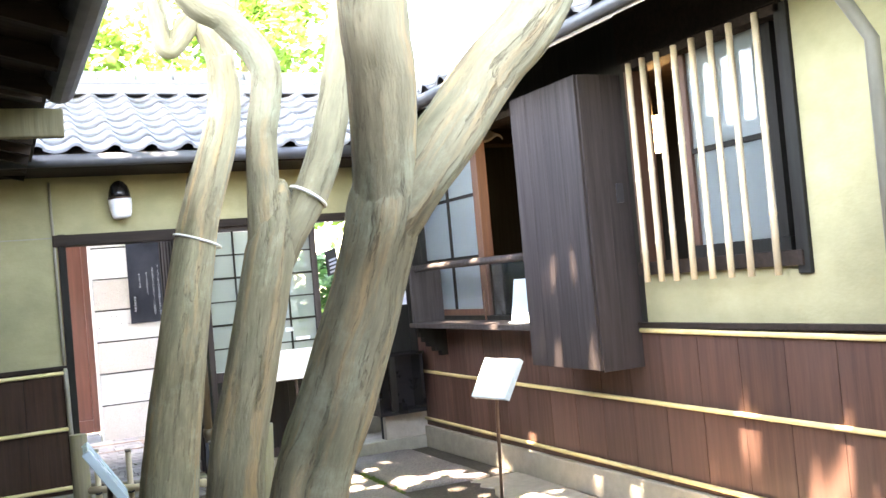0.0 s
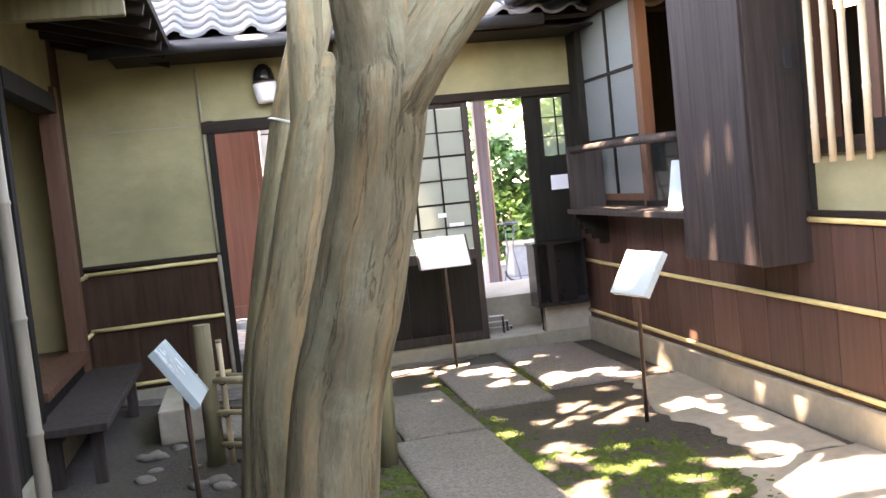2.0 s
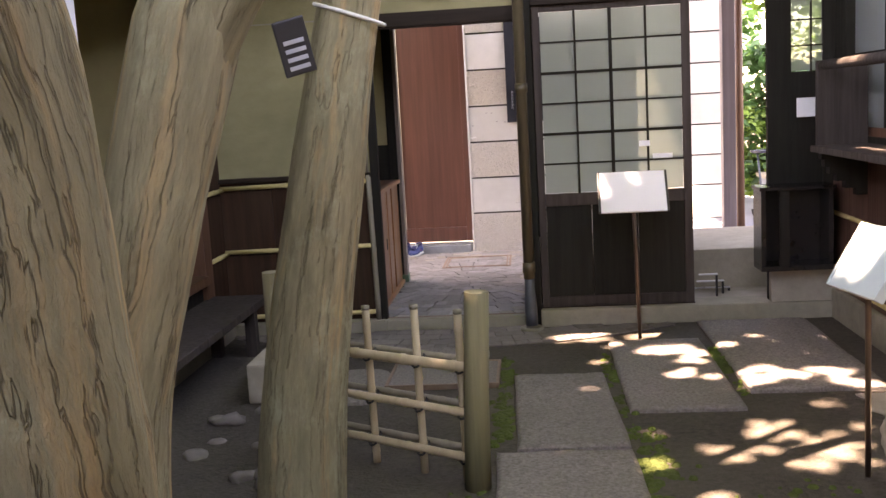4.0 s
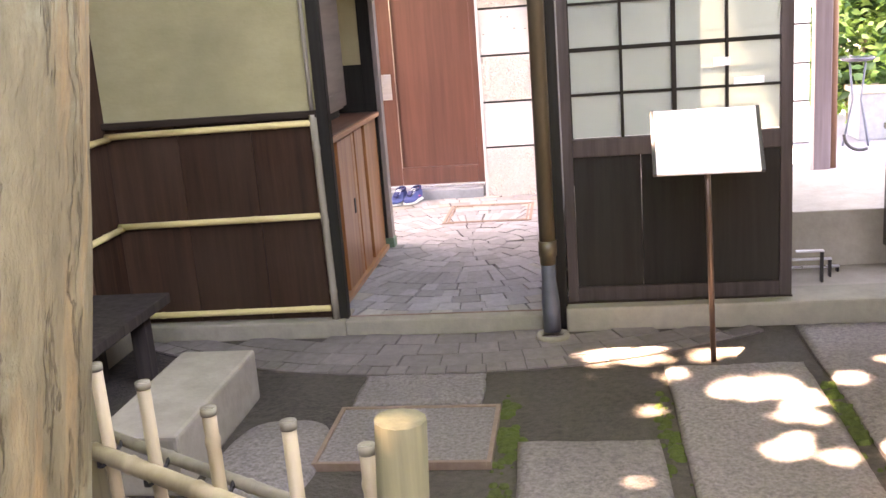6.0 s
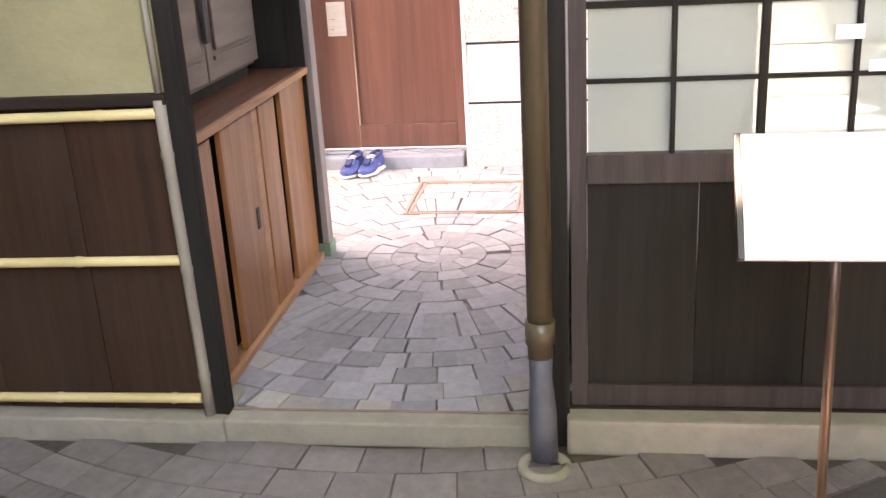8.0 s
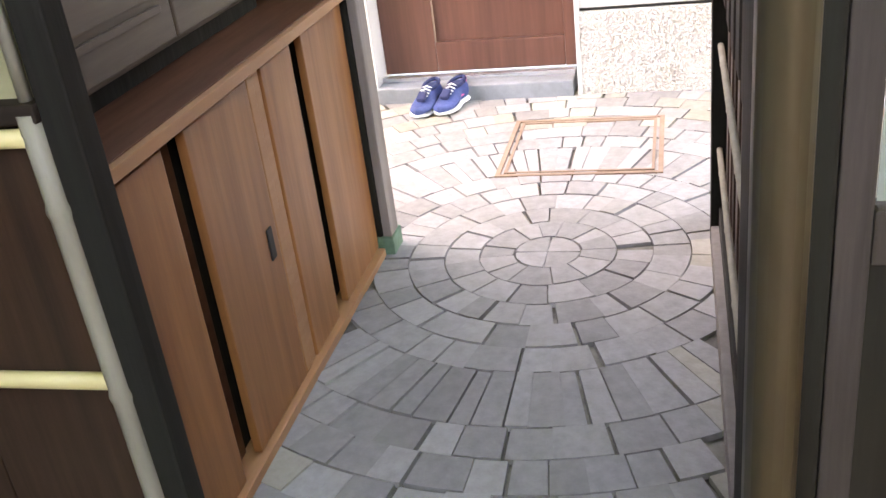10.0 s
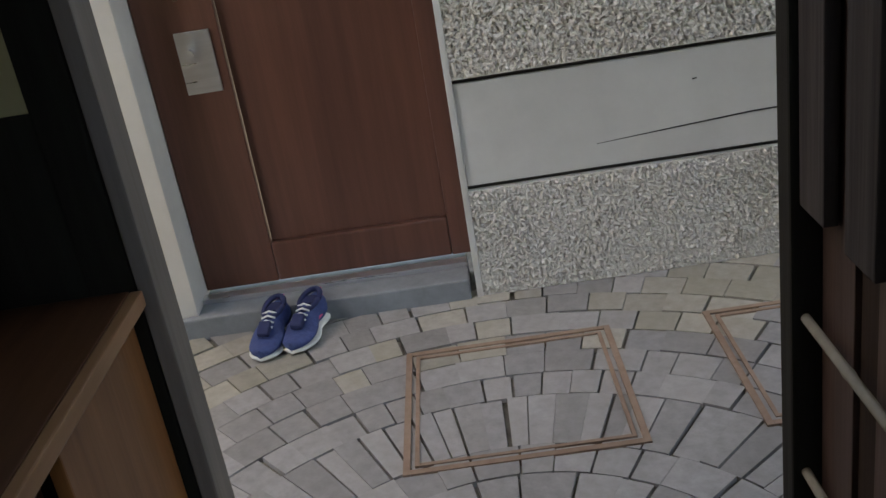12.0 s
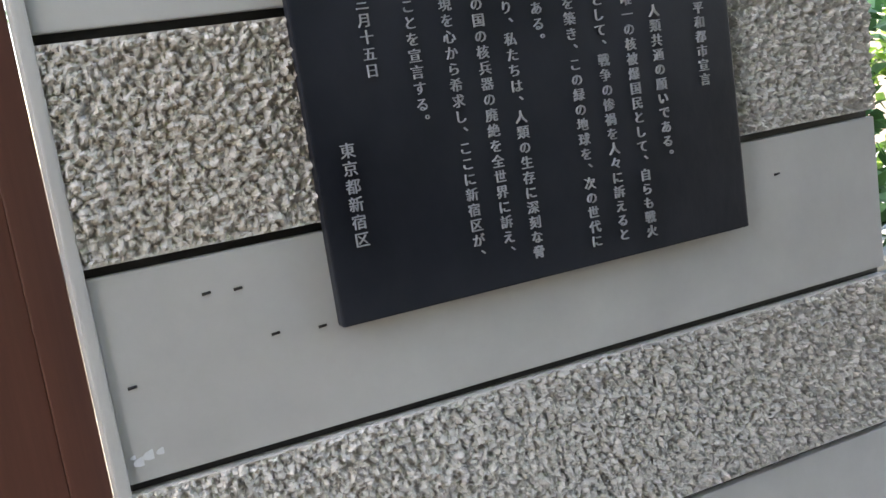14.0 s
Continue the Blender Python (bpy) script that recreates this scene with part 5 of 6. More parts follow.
part("divider", box(2.30, 2.35, -0.205, -0.17, 0.33, 0.745, 0.003), "dark", uc)
solid("cabinet_plinth", box(2.285, 2.64, -0.06, -0.002, 0.1, 0.3, 0.004), "concrete_pale", "low pale concrete block under the cabinet", "plinth")

# ---- shoe rack bars seen through the door ----
sr = thing("boot_scraper", (2.02, 0.3, 0.09), "small dark metal foot rack on the entrance floor", "rack")
for k in range(3):
    part("bar", box(1.93, 2.04 + 0.05 * k, 0.2 + 0.075 * k, 0.225 + 0.075 * k, 0.11 + 0.055 * (2 - k), 0.117 + 0.055 * (2 - k), 0.002), "steel", sr)
    part("foot", box(2.028 + 0.05 * k, 2.038 + 0.05 * k, 0.2 + 0.075 * k, 0.225 + 0.075 * k, 0.09, 0.11 + 0.055 * (2 - k), 0.002), "black", sr)

# ---- stone block, bench and slabs of the court ----
solid("stone_block", box(-0.37, -0.1, -1.4, -0.68, 0.0, 0.185, 0.012), "concrete_pale", "long pale stone step block", "step", "thing")
bn = thing("bench", (-0.68, -0.8, 0.0), "dark weathered low wooden bench along the wall", "bench")
part("seat", box(-0.86, -0.53, -2.1, -0.36, 0.275, 0.315, 0.005), "grey_wood", bn)
for x, y in ((-0.6, -0.5), (-0.8, -0.5), (-0.6, -1.95), (-0.8, -1.95)):
    part("leg", box(x - 0.03, x + 0.03, y - 0.03, y + 0.03, 0.0, 0.275, 0.004), "grey_wood", bn)


def slab(x0, x1, y0, y1, label, skew=0.0, h=0.022, mat="slab", rag=0.0):
    """A slightly irregular flagstone with rounded edges, let into the earth."""
    bm = bmesh.new()
    nx, ny = 22, max(8, int(22 * (y1 - y0) / (x1 - x0)))
    g = []
    for j in range(ny + 1):
        row = []
        for i in range(nx + 1):
            u, v = i / nx, j / ny
            ed = min(u, 1 - u, v, 1 - v)
            x = x0 + (x1 - x0) * u + skew * (v - 0.5) + 0.012 * noise.noise(Vector((u * 3, v * 3, x0 * 5)))
            y = y0 + (y1 - y0) * v + 0.012 * noise.noise(Vector((u * 3, v * 3, y0 * 7 + 4)))
            x += rag * (1 - u) * (noise.noise(Vector((y * 2.3, x0, 0))) + 0.6 * noise.noise(Vector((y * 7.0, x0, 3))))
            z = h + 0.0035 * noise.noise(Vector((x * 38, y * 38, 2))) + 0.003 * noise.noise(Vector((x * 14, y * 14, 0))) - (0.008 if ed == 0 else 0)
            row.append(bm.verts.new((x, y, z)))
        g.append(row)
    for j in range(ny):
        for i in range(nx):
            f = bm.faces.new((g[j][i], g[j][i + 1], g[j + 1][i + 1], g[j + 1][i]))
            f.smooth = True
    rim = g[0] + [r[-1] for r in g[1:]] + list(reversed(g[-1][:-1])) + [r[0] for r in reversed(g[1:-1])]
    low = [bm.verts.new((v.co.x, v.co.y, -0.03)) for v in rim]
    for a in range(len(rim)):
        b = (a + 1) % len(rim)
        bm.faces.new((rim[a], low[a], low[b], rim[b]))
    return solid("flagstone", bm, mat, label, "flagstone", "thing", "flagstones of the court")


slab(0.85, 1.27, -2.1, -1.10, "rough grey granite flagstone set in the earth", -0.02)
slab(0.80, 1.30, -3.3, -2.13, "rough grey granite flagstone set in the earth", -0.03)
slab(0.78, 1.32, -4.5, -3.33, "rough grey granite flagstone set in the earth")
slab(0.26, 0.70, -0.80, -0.53, "small grey granite flagstone before the paved fan")
slab(1.325, 1.80, -1.68, -0.50, "grey granite flagstone under the notice stand", 0.0)
slab(1.86, 2.45, -1.45, -0.10, "wide pale granite flagstone near the entrance", 0.0)
slab(2.2, 2.612, -3.2, -1.5, "worn concrete apron along the boarded wall", 0.06, 0.012, "concrete_pale", 0.16)
slab(1.95, 2.612, -7.0, -3.22, "worn concrete apron along the boarded wall", 0.1, 0.012, "concrete_pale", 0.22)
bm = bmesh.new()
bmesh.ops.create_icosphere(bm, subdivisions=4, radius=1.0)
for v in bm.verts:
    p = v.co.copy()
    k = max(abs(p.x) ** 3 + abs(p.y) ** 3, 1e-6) ** (1 / 3) / max(math.hypot(p.x, p.y), 1e-6)
    w = 1 + 0.05 * noise.noise(p * 1.7)
    v.co = (0.09 + 0.165 * p.x / max(k, 0.8) * w, -1.19 + 0.28 * p.y / max(k, 0.8) * w, -0.01 + 0.05 * math.copysign(abs(p.z) ** 0.5, p.z) + 0.002 * noise.noise(p * 6))
for f in bm.faces:
    f.smooth = True
solid("stepping_stone", bm, "slab", "low round-edged grey stepping stone in the earth", "stone", "thing")

# booklet and stick on the ticket counter
bk = thing("display_card", (2.5, -1.95, 0.998), "white display card leaning in a clear holder on the counter", "card")
part("card", box(-0.005, 0.005, -0.09, 0.09, 0.0, 0.27, 0.002, Matrix.Translation((2.5, -1.95, 0.998)) @ pose(0, 0, 0, 0, 10, 8)), "acrylic", bk)
part("holder_base", box(2.46, 2.56, -2.03, -1.87, 0.998, 1.008, 0.002), "acrylic", bk)
solid("red_pen_stick", tube([(2.6, -1.3, 1.0), (2.63, -1.24, 1.2)], 0.007, 8), "brown", "thin red-brown stick leaning on the window post", "stick", "thing")

# loose stones round the trunk and under the bench
random.seed(21)
for k in range(26):
    x, y, r = random.uniform(-0.5, 0.1), random.uniform(-3.3, -1.5), random.uniform(0.025, 0.07)
    bm = bmesh.new()
    bmesh.ops.create_icosphere(bm, subdivisions=2, radius=r)
    for v in bm.verts:
        v.co *= 1 + 0.7 * noise.noise(v.co * 16 + Vector((k * 3, 0, 0)))
        v.co.z *= 0.45
        v.co += Vector((x, y, r * 0.05))
    for f in bm.faces:
        f.smooth = True
    solid("stone", bm, "sett", "rounded grey field stone on the earth", "stone", "thing", "loose stones")

# inspection cover in the court
mc = thing("inspection_cover", (0.5, -1.0, 0.0), "stone-filled inspection cover with a steel rim", "cover")
part("stone_fill", box(0.25, 0.755, -1.24, -0.85, 0.0, 0.022, 0.003), "slab", mc)
for x0, x1, y0, y1 in ((0.235, 0.25, -1.255, -0.835), (0.755, 0.77, -1.255, -0.835), (0.25, 0.755, -1.255, -1.24), (0.25, 0.755, -0.85, -0.835)):
    part("rim", box(x0, x1, y0, y1, 0.0, 0.026, 0.002), "rust", mc)

# moss patches, low cushions on the earth
def moss(cx, cy, rx, ry, seed, name="moss_patch"):
    """Many small cushions, dense in the middle and scattered at the rim."""
    random.seed(int(seed * 10))
    verts, faces = [], []
    count = int(120 + 2600 * rx * ry * 4)
    for _ in range(count):
        x, y, r = cx + random.gauss(0, 0.5) * rx, cy + random.gauss(0, 0.5) * ry, random.uniform(0.007, 0.024)
        if noise.noise(Vector((x * 9, y * 9, seed))) < -0.12:
            continue
        b, h, t = len(verts), r * random.uniform(0.35, 0.7), random.uniform(0, 1)
        verts.append((x, y, h))
        for rr, z in ((0.6, 0.78 * h), (1.0, -0.006)):
            verts += [(x + r * rr * math.cos(t + k * 1.0472), y + r * rr * math.sin(t + k * 1.0472), z) for k in range(6)]
        for k in range(6):
            q = (k + 1) % 6
            faces += [(b, b + 1 + k, b + 1 + q), (b + 1 + k, b + 7 + k, b + 7 + q, b + 1 + q)]
    me = bpy.data.meshes.new(name)
    me.from_pydata(verts, [], faces)
    me.shade_smooth()
    me.materials.append(M["moss"])
    return tagged(new(name, me), "patch of bright green moss on dark earth", "moss", "", "stuff")


moss(1.75, -2.95, 0.3, 0.33, 1.0)
moss(1.85, -3.5, 0.26, 0.3, 2.0)
moss(0.72, -2.75, 0.14, 0.25, 3.0)
moss(1.33, -2.5, 0.08, 0.7, 4.0)
moss(0.80, -1.0, 0.035, 0.25, 5.0)
moss(0.1, -3.4, 0.2, 0.25, 6.0)
moss(1.295, -1.3, 0.03, 0.4, 7.0)
moss(0.80, -1.75, 0.04, 0.35, 8.0)
moss(1.84, -1.0, 0.03, 0.35, 9.0)
moss(0.62, -1.5, 0.1, 0.07, 10.0)

# ---- passage cabinet with sliding doors and counter ----
cb = thing("shoe_cabinet", (-0.2, 0.72, 0.06), "orange-brown wooden cabinet with sliding doors under a dark counter", "cabinet")
part("carcass", box(-0.44, -0.03, 0.125, 1.25, 0.06, 0.78, 0.002), "dark", cb)
part("counter_top", add_box(box(-0.46, 0.018, 0.121, 1.25, 0.783, 0.805, 0.002), -0.05, 0.018, 0.03, 0.121, 0.783, 0.805), "counter", cb, "dark brown polished counter top")
part("counter_edge", box(0.0185, 0.036, 0.03, 1.25, 0.781, 0.804, 0.003), "counter_edge", cb, "pale worn counter edge")
part("base_rail", box(-0.03, 0.03, 0.03, 1.248, 0.06, 0.085, 0.003), "counter_edge", cb)
for y0, y1, off in ((0.031, 0.268, 0.016), (0.352, 0.628, 0.014), (0.705, 0.875, 0.014), (0.952, 1.246, 0.012)):
    part("sliding_door", box(off - 0.018, off, y0, y1, 0.087, 0.768, 0.003), "cabinet", cb)
# darker strips give the door gaps their shade by colour
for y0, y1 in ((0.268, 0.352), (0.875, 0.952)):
    part("gap_strip", box(-0.034, -0.020, y0, y1, 0.087, 0.768, 0.002), "counter", cb, "dark strip standing in for the shaded gap between the doors")
part("meeting_stile", box(-0.002, 0.014, 0.632, 0.664, 0.087, 0.768, 0.003), "counter_edge", cb)
part("meeting_stile", box(-0.006, 0.010, 0.669, 0.70, 0.087, 0.768, 0.003), "counter_edge", cb)
part("door_pull", box(0.013, 0.018, 0.575, 0.60, 0.40, 0.47, 0.003), "black", cb, "small dark pull")

ucb = thing("upper_cabinet", (-0.25, 0.42, 0.805), "dark brown panelled cupboard standing on the counter", "cupboard")
part("carcass", box(-0.45, -0.12, 0.13, 1.12, 0.845, 1.6, 0.004), "cupboard", ucb)
part("plinth", box(-0.43, -0.14, 0.15, 1.10, 0.805, 0.845, 0.003), "dark", ucb)
for y0, y1 in ((0.14, 0.62), (0.63, 1.11)):
    d = part("door", box(-0.12, -0.10, y0, y1, 0.86, 1.58, 0.004), "cupboard", ucb)
    part("panel_frame", box(-0.10, -0.092, y0 + 0.05, y1 - 0.05, 0.92, 0.935, 0.002), "cupboard", d)
    part("raised_panel", box(-0.10, -0.090, y0 + 0.06, y1 - 0.06, 0.95, 1.5, 0.004), "cupboard", d)
part("hasp", box(-0.098, -0.082, 0.60, 0.635, 0.98, 1.12, 0.004), "black", ucb, "black iron hasp")
bm = bmesh.new()
leaf_cloud(bm, (-0.2, 1.18, 0.83), 0.03, 40, 0.012)
solid("small_plant", bm, "leaf_bright", "tiny yellow-green sprig on the counter", "plant", "thing")


# ---- pair of shoes ----
def shoe(x, y, yaw, side):
    s = thing("shoe", (x, y, 0.063), "blue mesh running shoe with pale sole, pink heel tab", "shoe", "pair of shoes by the door")
    base = Matrix.Translation((x, y, 0.063)) @ pose(0, 0, 0, 0, 0, yaw)

    def outline(t):
        w = 0.036 + 0.012 * math.sin(math.pi * min(1, max(0, (0.62 - t) / 0.62))) - 0.006 * math.exp(-((t - 0.62) / 0.15) ** 2)
        end = math.sqrt(max(0.0, 1 - (2 * t - 1) ** 6))
        return w * end

    def shell(z0f, z1f, grow=0.0, n=16, seg=20):
        bm = bmesh.new()
        prev = None
        for i in range(n + 1):
            t = i / n
            w, yy = outline(t) + grow, -0.115 + 0.23 * t
            z0, z1 = z0f(t), z1f(t)
            ring = []
            for k in range(seg):
                a = 2 * math.pi * k / seg
                c, d = math.cos(a), math.sin(a)
                ring.append(bm.verts.new(base @ Vector(((abs(c) ** 0.7) * math.copysign(1, c) * max(w, 0.004) * (1 if d < 0.2 else 1 - 0.35 * (d - 0.2)), yy, (z0 + z1) / 2 + d * (z1 - z0) / 2))))
            if prev:
                for k in range(seg):
                    f = bm.faces.new((prev[k], prev[(k + 1) % seg], ring[(k + 1) % seg], ring[k]))
                    f.smooth = True
            else:
                bm.faces.new(list(reversed(ring)))
            prev = ring
        bm.faces.new(prev)
        return bm

    part("sole", shell(lambda t: 0.0 + 0.008 * (1 - t) ** 4, lambda t: 0.022 + 0.008 * t, 0.003), "shoe_white", s, "pale rubber sole")
    part("upper", shell(lambda t: 0.016, lambda t: 0.042 + 0.045 * (1 / (1 + math.exp(-(t - 0.38) * 12)))), "shoe_blue", s)
    part("collar", tube([base @ Vector((0.026 * math.cos(a), 0.052 + 0.05 * math.sin(a), 0.088 + 0.008 * math.sin(a))) for a in [k * math.pi / 8 for k in range(17)]], 0.008, 8), "shoe_dark", s)
    part("foot_opening", tube([base @ Vector((0, 0.052, 0.08)), base @ Vector((0, 0.052, 0.0885))], [0.024, 0.026], 16), "shoe_dark", s)
    part("tongue", box(-0.017, 0.017, -0.035, 0.01, 0.072, 0.092, 0.006, base @ pose(0, 0, 0, 24, 0, 0)), "shoe_dark", s)
    for k in range(4):
        part("lace", tube([base @ Vector((-0.02, -0.035 + 0.016 * k, 0.068 + 0.006 * k)), base @ Vector((0, -0.037 + 0.016 * k, 0.077 + 0.006 * k)), base @ Vector((0.02, -0.035 + 0.016 * k, 0.068 + 0.006 * k))], 0.0028, 6), "shoe_white", s)
    part("heel_tab", box(-0.012, 0.012, 0.108, 0.116, 0.05, 0.095, 0.003, base), "pink", s, "pink heel tab")
    part("side_stripe", box(side * 0.036 - 0.003, side * 0.036 + 0.003, -0.02, 0.05, 0.032, 0.05, 0.002, base @ pose(0, 0, 0, 0, -side * 12, 0)), "pink" if side > 0 else "shoe_white", s)


shoe(-0.125, 2.475, -10, -1)
shoe(-0.03, 2.49, -16, 1)

# ---- bronze plaque with raised text ----
pq = thing("plaque", (1.155, 2.57, 1.138), "black bronze wall plaque with raised vertical Japanese text", "plaque")
plate = part("plate", box(0.79, 1.525, 2.556, 2.583, 1.138, 1.98, 0.004), "bronze", pq)


def letters(text, x, top, size, parent):
    """One vertical line of characters, each below the last."""
    step = size * 1.12
    for i, ch in enumerate(text):
        bm = bmesh.new()
        cu = bpy.data.curves.new("glyph", "FONT")
        cu.body, cu.size, cu.extrude, cu.align_x, cu.resolution_u = ch, size, 0.0022, "CENTER", 2
        ob = bpy.data.objects.new("glyph", cu)
        scene.collection.objects.link(ob)
        dg = bpy.context.evaluated_depsgraph_get()
        me = ob.evaluated_get(dg).to_mesh()
        t = Matrix.Translation((x, 2.5545, top - step * (i + 1) + 0.15 * size)) @ pose(0, 0, 0, 90, 0, 0)
        if ch in "、。":
            t = t @ Matrix.Translation((0.55 * size, 0.5 * size, 0))
        vs = [bm.verts.new(t @ v.co) for v in me.vertices]
        for p in me.polygons:
            try:
                bm.faces.new([vs[k] for k in p.vertices])
            except ValueError:
                pass
        ob.evaluated_get(dg).to_mesh_clear()
        bpy.data.objects.remove(ob)
        bpy.data.curves.remove(cu)
        part("character", bm, "letter", parent)


LINES = ("平和都市宣言", "和は、人類共通の願いである。", "界で唯一の核被爆国民として、自らも戦火", "の住民として、戦争の惨禍を人々に訴えると", "の平和を築き、この緑の地球を、次の世代に", "務がある。",
         "年にあたり、私たちは、人類の生存に深刻な脅", "す、すべての国の核兵器の廃絶を全世界に訴え、", "平和の実現を心から希求し、ここに新宿区が、", "あることを宣言する。", "年三月十五日", "東京都新宿区")
LX_ = (1.462, 1.375, 1.325, 1.272, 1.22, 1.165, 1.115, 1.067, 1.017, 0.96, 0.893, 0.838)
LBOT = (1.385, 1.275, 1.16, 1.165, 1.165, 1.485, 1.17, 1.18, 1.185, 1.395, 1.475, 1.245)
for text, x, bot in zip(LINES, LX_, LBOT):
    size = 0.0205 if text != LINES[-1] else 0.0225
    letters(text, x, bot + size * 1.12 * len(text), size, plate)

# small marks on the smooth band
bm = bmesh.new()
for cx, cz, r in ((0.492, 1.022, 0.011), (0.506, 1.028, 0.012), (0.52, 1.029, 0.008), (0.483, 1.03, 0.005)):
    bmesh.ops.create_circle(bm, cap_ends=True, segments=9, radius=r, matrix=Matrix.Translation((cx, WY - 0.0066 - 0.02 * r, cz)) @ pose(0, 0, 0, 90, 0, 20) @ Matrix.Diagonal((1.2, 0.6, 1, 1)))
solid("paint_fleck", bm, "white", "white paint fleck on the stone", "mark", "thing")

# ---- garden past the wall end ----
solid("garden_ground", box(1.9, 9, 1.75, 9, 0.0, 0.055, 0), "garden", "blue-grey paved floor of the shaded garden", "ground")
solid("post_garden", box(2.50, 2.60, 2.35, 2.45, 0.05, 2.6, 0.006), "lilac", "lilac-grey square post of the garden porch", "post")
bm = bmesh.new()
add_tube(bm, [(2.78, 3.05, 0.05), (2.77, 3.05, 2.6)], 0.035, 12)
solid("pole_garden", bm, "brown", "brown round wooden pole", "pole", "thing")
solid("porch_beam", box(1.86, 2.9, 2.3, 2.5, 2.5, 2.62, 0.005), "dark_h", "dark beam of the garden porch", "beam")


rw = solid("wall_banded_rear", box(1.9, 2.9, 4.232, 4.42, 0.05, 2.78, 0), "black", "wall of pale stone bands behind the garden porch", "wall")
for k in range(9):
    part("rough_band" if k % 2 == 0 else "smooth_band", box(1.9, 2.9, 4.215 if k % 2 else 4.208, 4.231, zs[k] + (0.007 if k else 0), zs[k + 1] - 0.007, 0.003), "stone_smooth" if k % 2 else "stone_rough", rw)


# unseen porch roof, added to shade the garden floor
pr_bm = box(1.87, 4.7, 1.5, 2.9, 2.63, 2.72, 0.004)
solid("porch_roof", pr_bm, "dark_h", "unseen dark roof added over the garden porch for shade", "roof")


def shrub(x, y, r, h, mat, n, label, size=0.07):
    t = thing("shrub", (x, y, 0.05), label, "shrub", "garden shrubs")
    for k in range(4):
        a = k * 1.6 + x
        part("stem", tube([(x, y, 0.04), (x + 0.2 * r * math.cos(a), y + 0.2 * r * math.sin(a), h * 0.4), (x + 0.5 * r * math.cos(a), y + 0.5 * r * math.sin(a), h * 0.8)], [0.03, 0.02, 0.008], 7), "bark", t)
    bm = bmesh.new()
    for _ in range(n):
        a, s = random.uniform(0, 6.3), random.uniform(0, 1) ** 0.5
        leaf_cloud(bm, (x + r * s * math.cos(a), y + r * s * math.sin(a), random.uniform(0.25, h)), 0.28, 70, size)
    part("crown", bm, mat, t)


shrub(3.7, 5.2, 0.7, 1.7, "leaf_dark", 40, "dark glossy-leaved garden shrub", 0.08)
shrub(4.8, 6.0, 0.9, 2.6, "leaf_bright", 45, "bright green garden shrub", 0.06)
shrub(3.0, 6.6, 0.8, 2.2, "leaf_dark", 40, "dense green garden shrub", 0.07)
shrub(5.8, 4.6, 0.9, 2.2, "leaf_bright", 40, "bright green garden shrub", 0.06)
shrub(3.4, 4.85, 0.35, 1.0, "leaf_bright", 14, "small bright green shrub beside the wall", 0.05)

GX, GZ = 3.2, 0.72
gt = thing("garden_table", (GX, 4.0, 0.05), "small round dark garden table on slender metal legs", "table")
part("tabletop", tube([(GX, 4.0, GZ - 0.03), (GX, 4.0, GZ - 0.02), (GX, 4.0, GZ - 0.004), (GX, 4.0, GZ)], [0.1, 0.125, 0.13, 0.12], 24), "bowl", gt)
for k in range(4):
    a = k * math.pi / 2 + 0.5
    part("leg", tube([(GX + 0.13 * math.cos(a), 4.0 + 0.13 * math.sin(a), 0.05), (GX + 0.04 * math.cos(a), 4.0 + 0.04 * math.sin(a), 0.4), (GX + 0.08 * math.cos(a), 4.0 + 0.08 * math.sin(a), GZ - 0.03)], 0.008, 6), "blue_grey", gt)
pd = thing("stone_pedestal", (3.44, 4.3, 0.05), "blue-grey stone block with a pale weathered top", "pedestal")
part("body", box(3.27, 3.62, 4.16, 4.5, 0.055, 0.42, 0.012), "threshold", pd)
part("top_slab", box(3.245, 3.645, 4.14, 4.53, 0.42, 0.465, 0.012), "concrete_pale", pd)
hk = bmesh.new()
add_tube(hk, [(3.1 + 0.12 * math.cos(a), 3.5, 0.21 + 0.12 * math.sin(a)) for a in [math.pi + k * 0.28 for k in range(8)]], 0.012, 8)
solid("curved_foot", hk, "black", "curved black metal foot on the garden paving", "stand", "thing")

# trees beyond the roofs
def far_tree(x, y, h, r, n, mat):
    t = thing("tree", (x, y, 0.0), "leafy green tree beyond the tiled roof", "tree", "trees beyond the roof")
    part("trunk", tube([(x, y, 0), (x + 0.1, y, h * 0.45), (x, y + 0.1, h * 0.8)], [0.2, 0.14, 0.06], 10, wobble=0.1), "bark", t)
    bm = bmesh.new()
    for _ in range(n):
        a, s = random.uniform(0, 6.3), random.uniform(0, 1) ** 0.6
        zz = random.uniform(0.35, 1.0)
        leaf_cloud(bm, (x + r * s * math.cos(a) * (1.3 - 0.6 * zz), y + r * s * math.sin(a) * (1.3 - 0.6 * zz), h * zz), 0.7, 90, 0.14)
    part("crown", bm, mat, t)


far_tree(1.0, 11.0, 6.5, 2.0, 55, "leaf_bright")
far_tree(4.5, 12.0, 8.0, 2.6, 70, "leaf")
far_tree(-2.5, 13.0, 6.0, 2.2, 50, "leaf")

# ---- pavers, last ----
CX, CY, TOP = 0.48, 1.26, 0.063


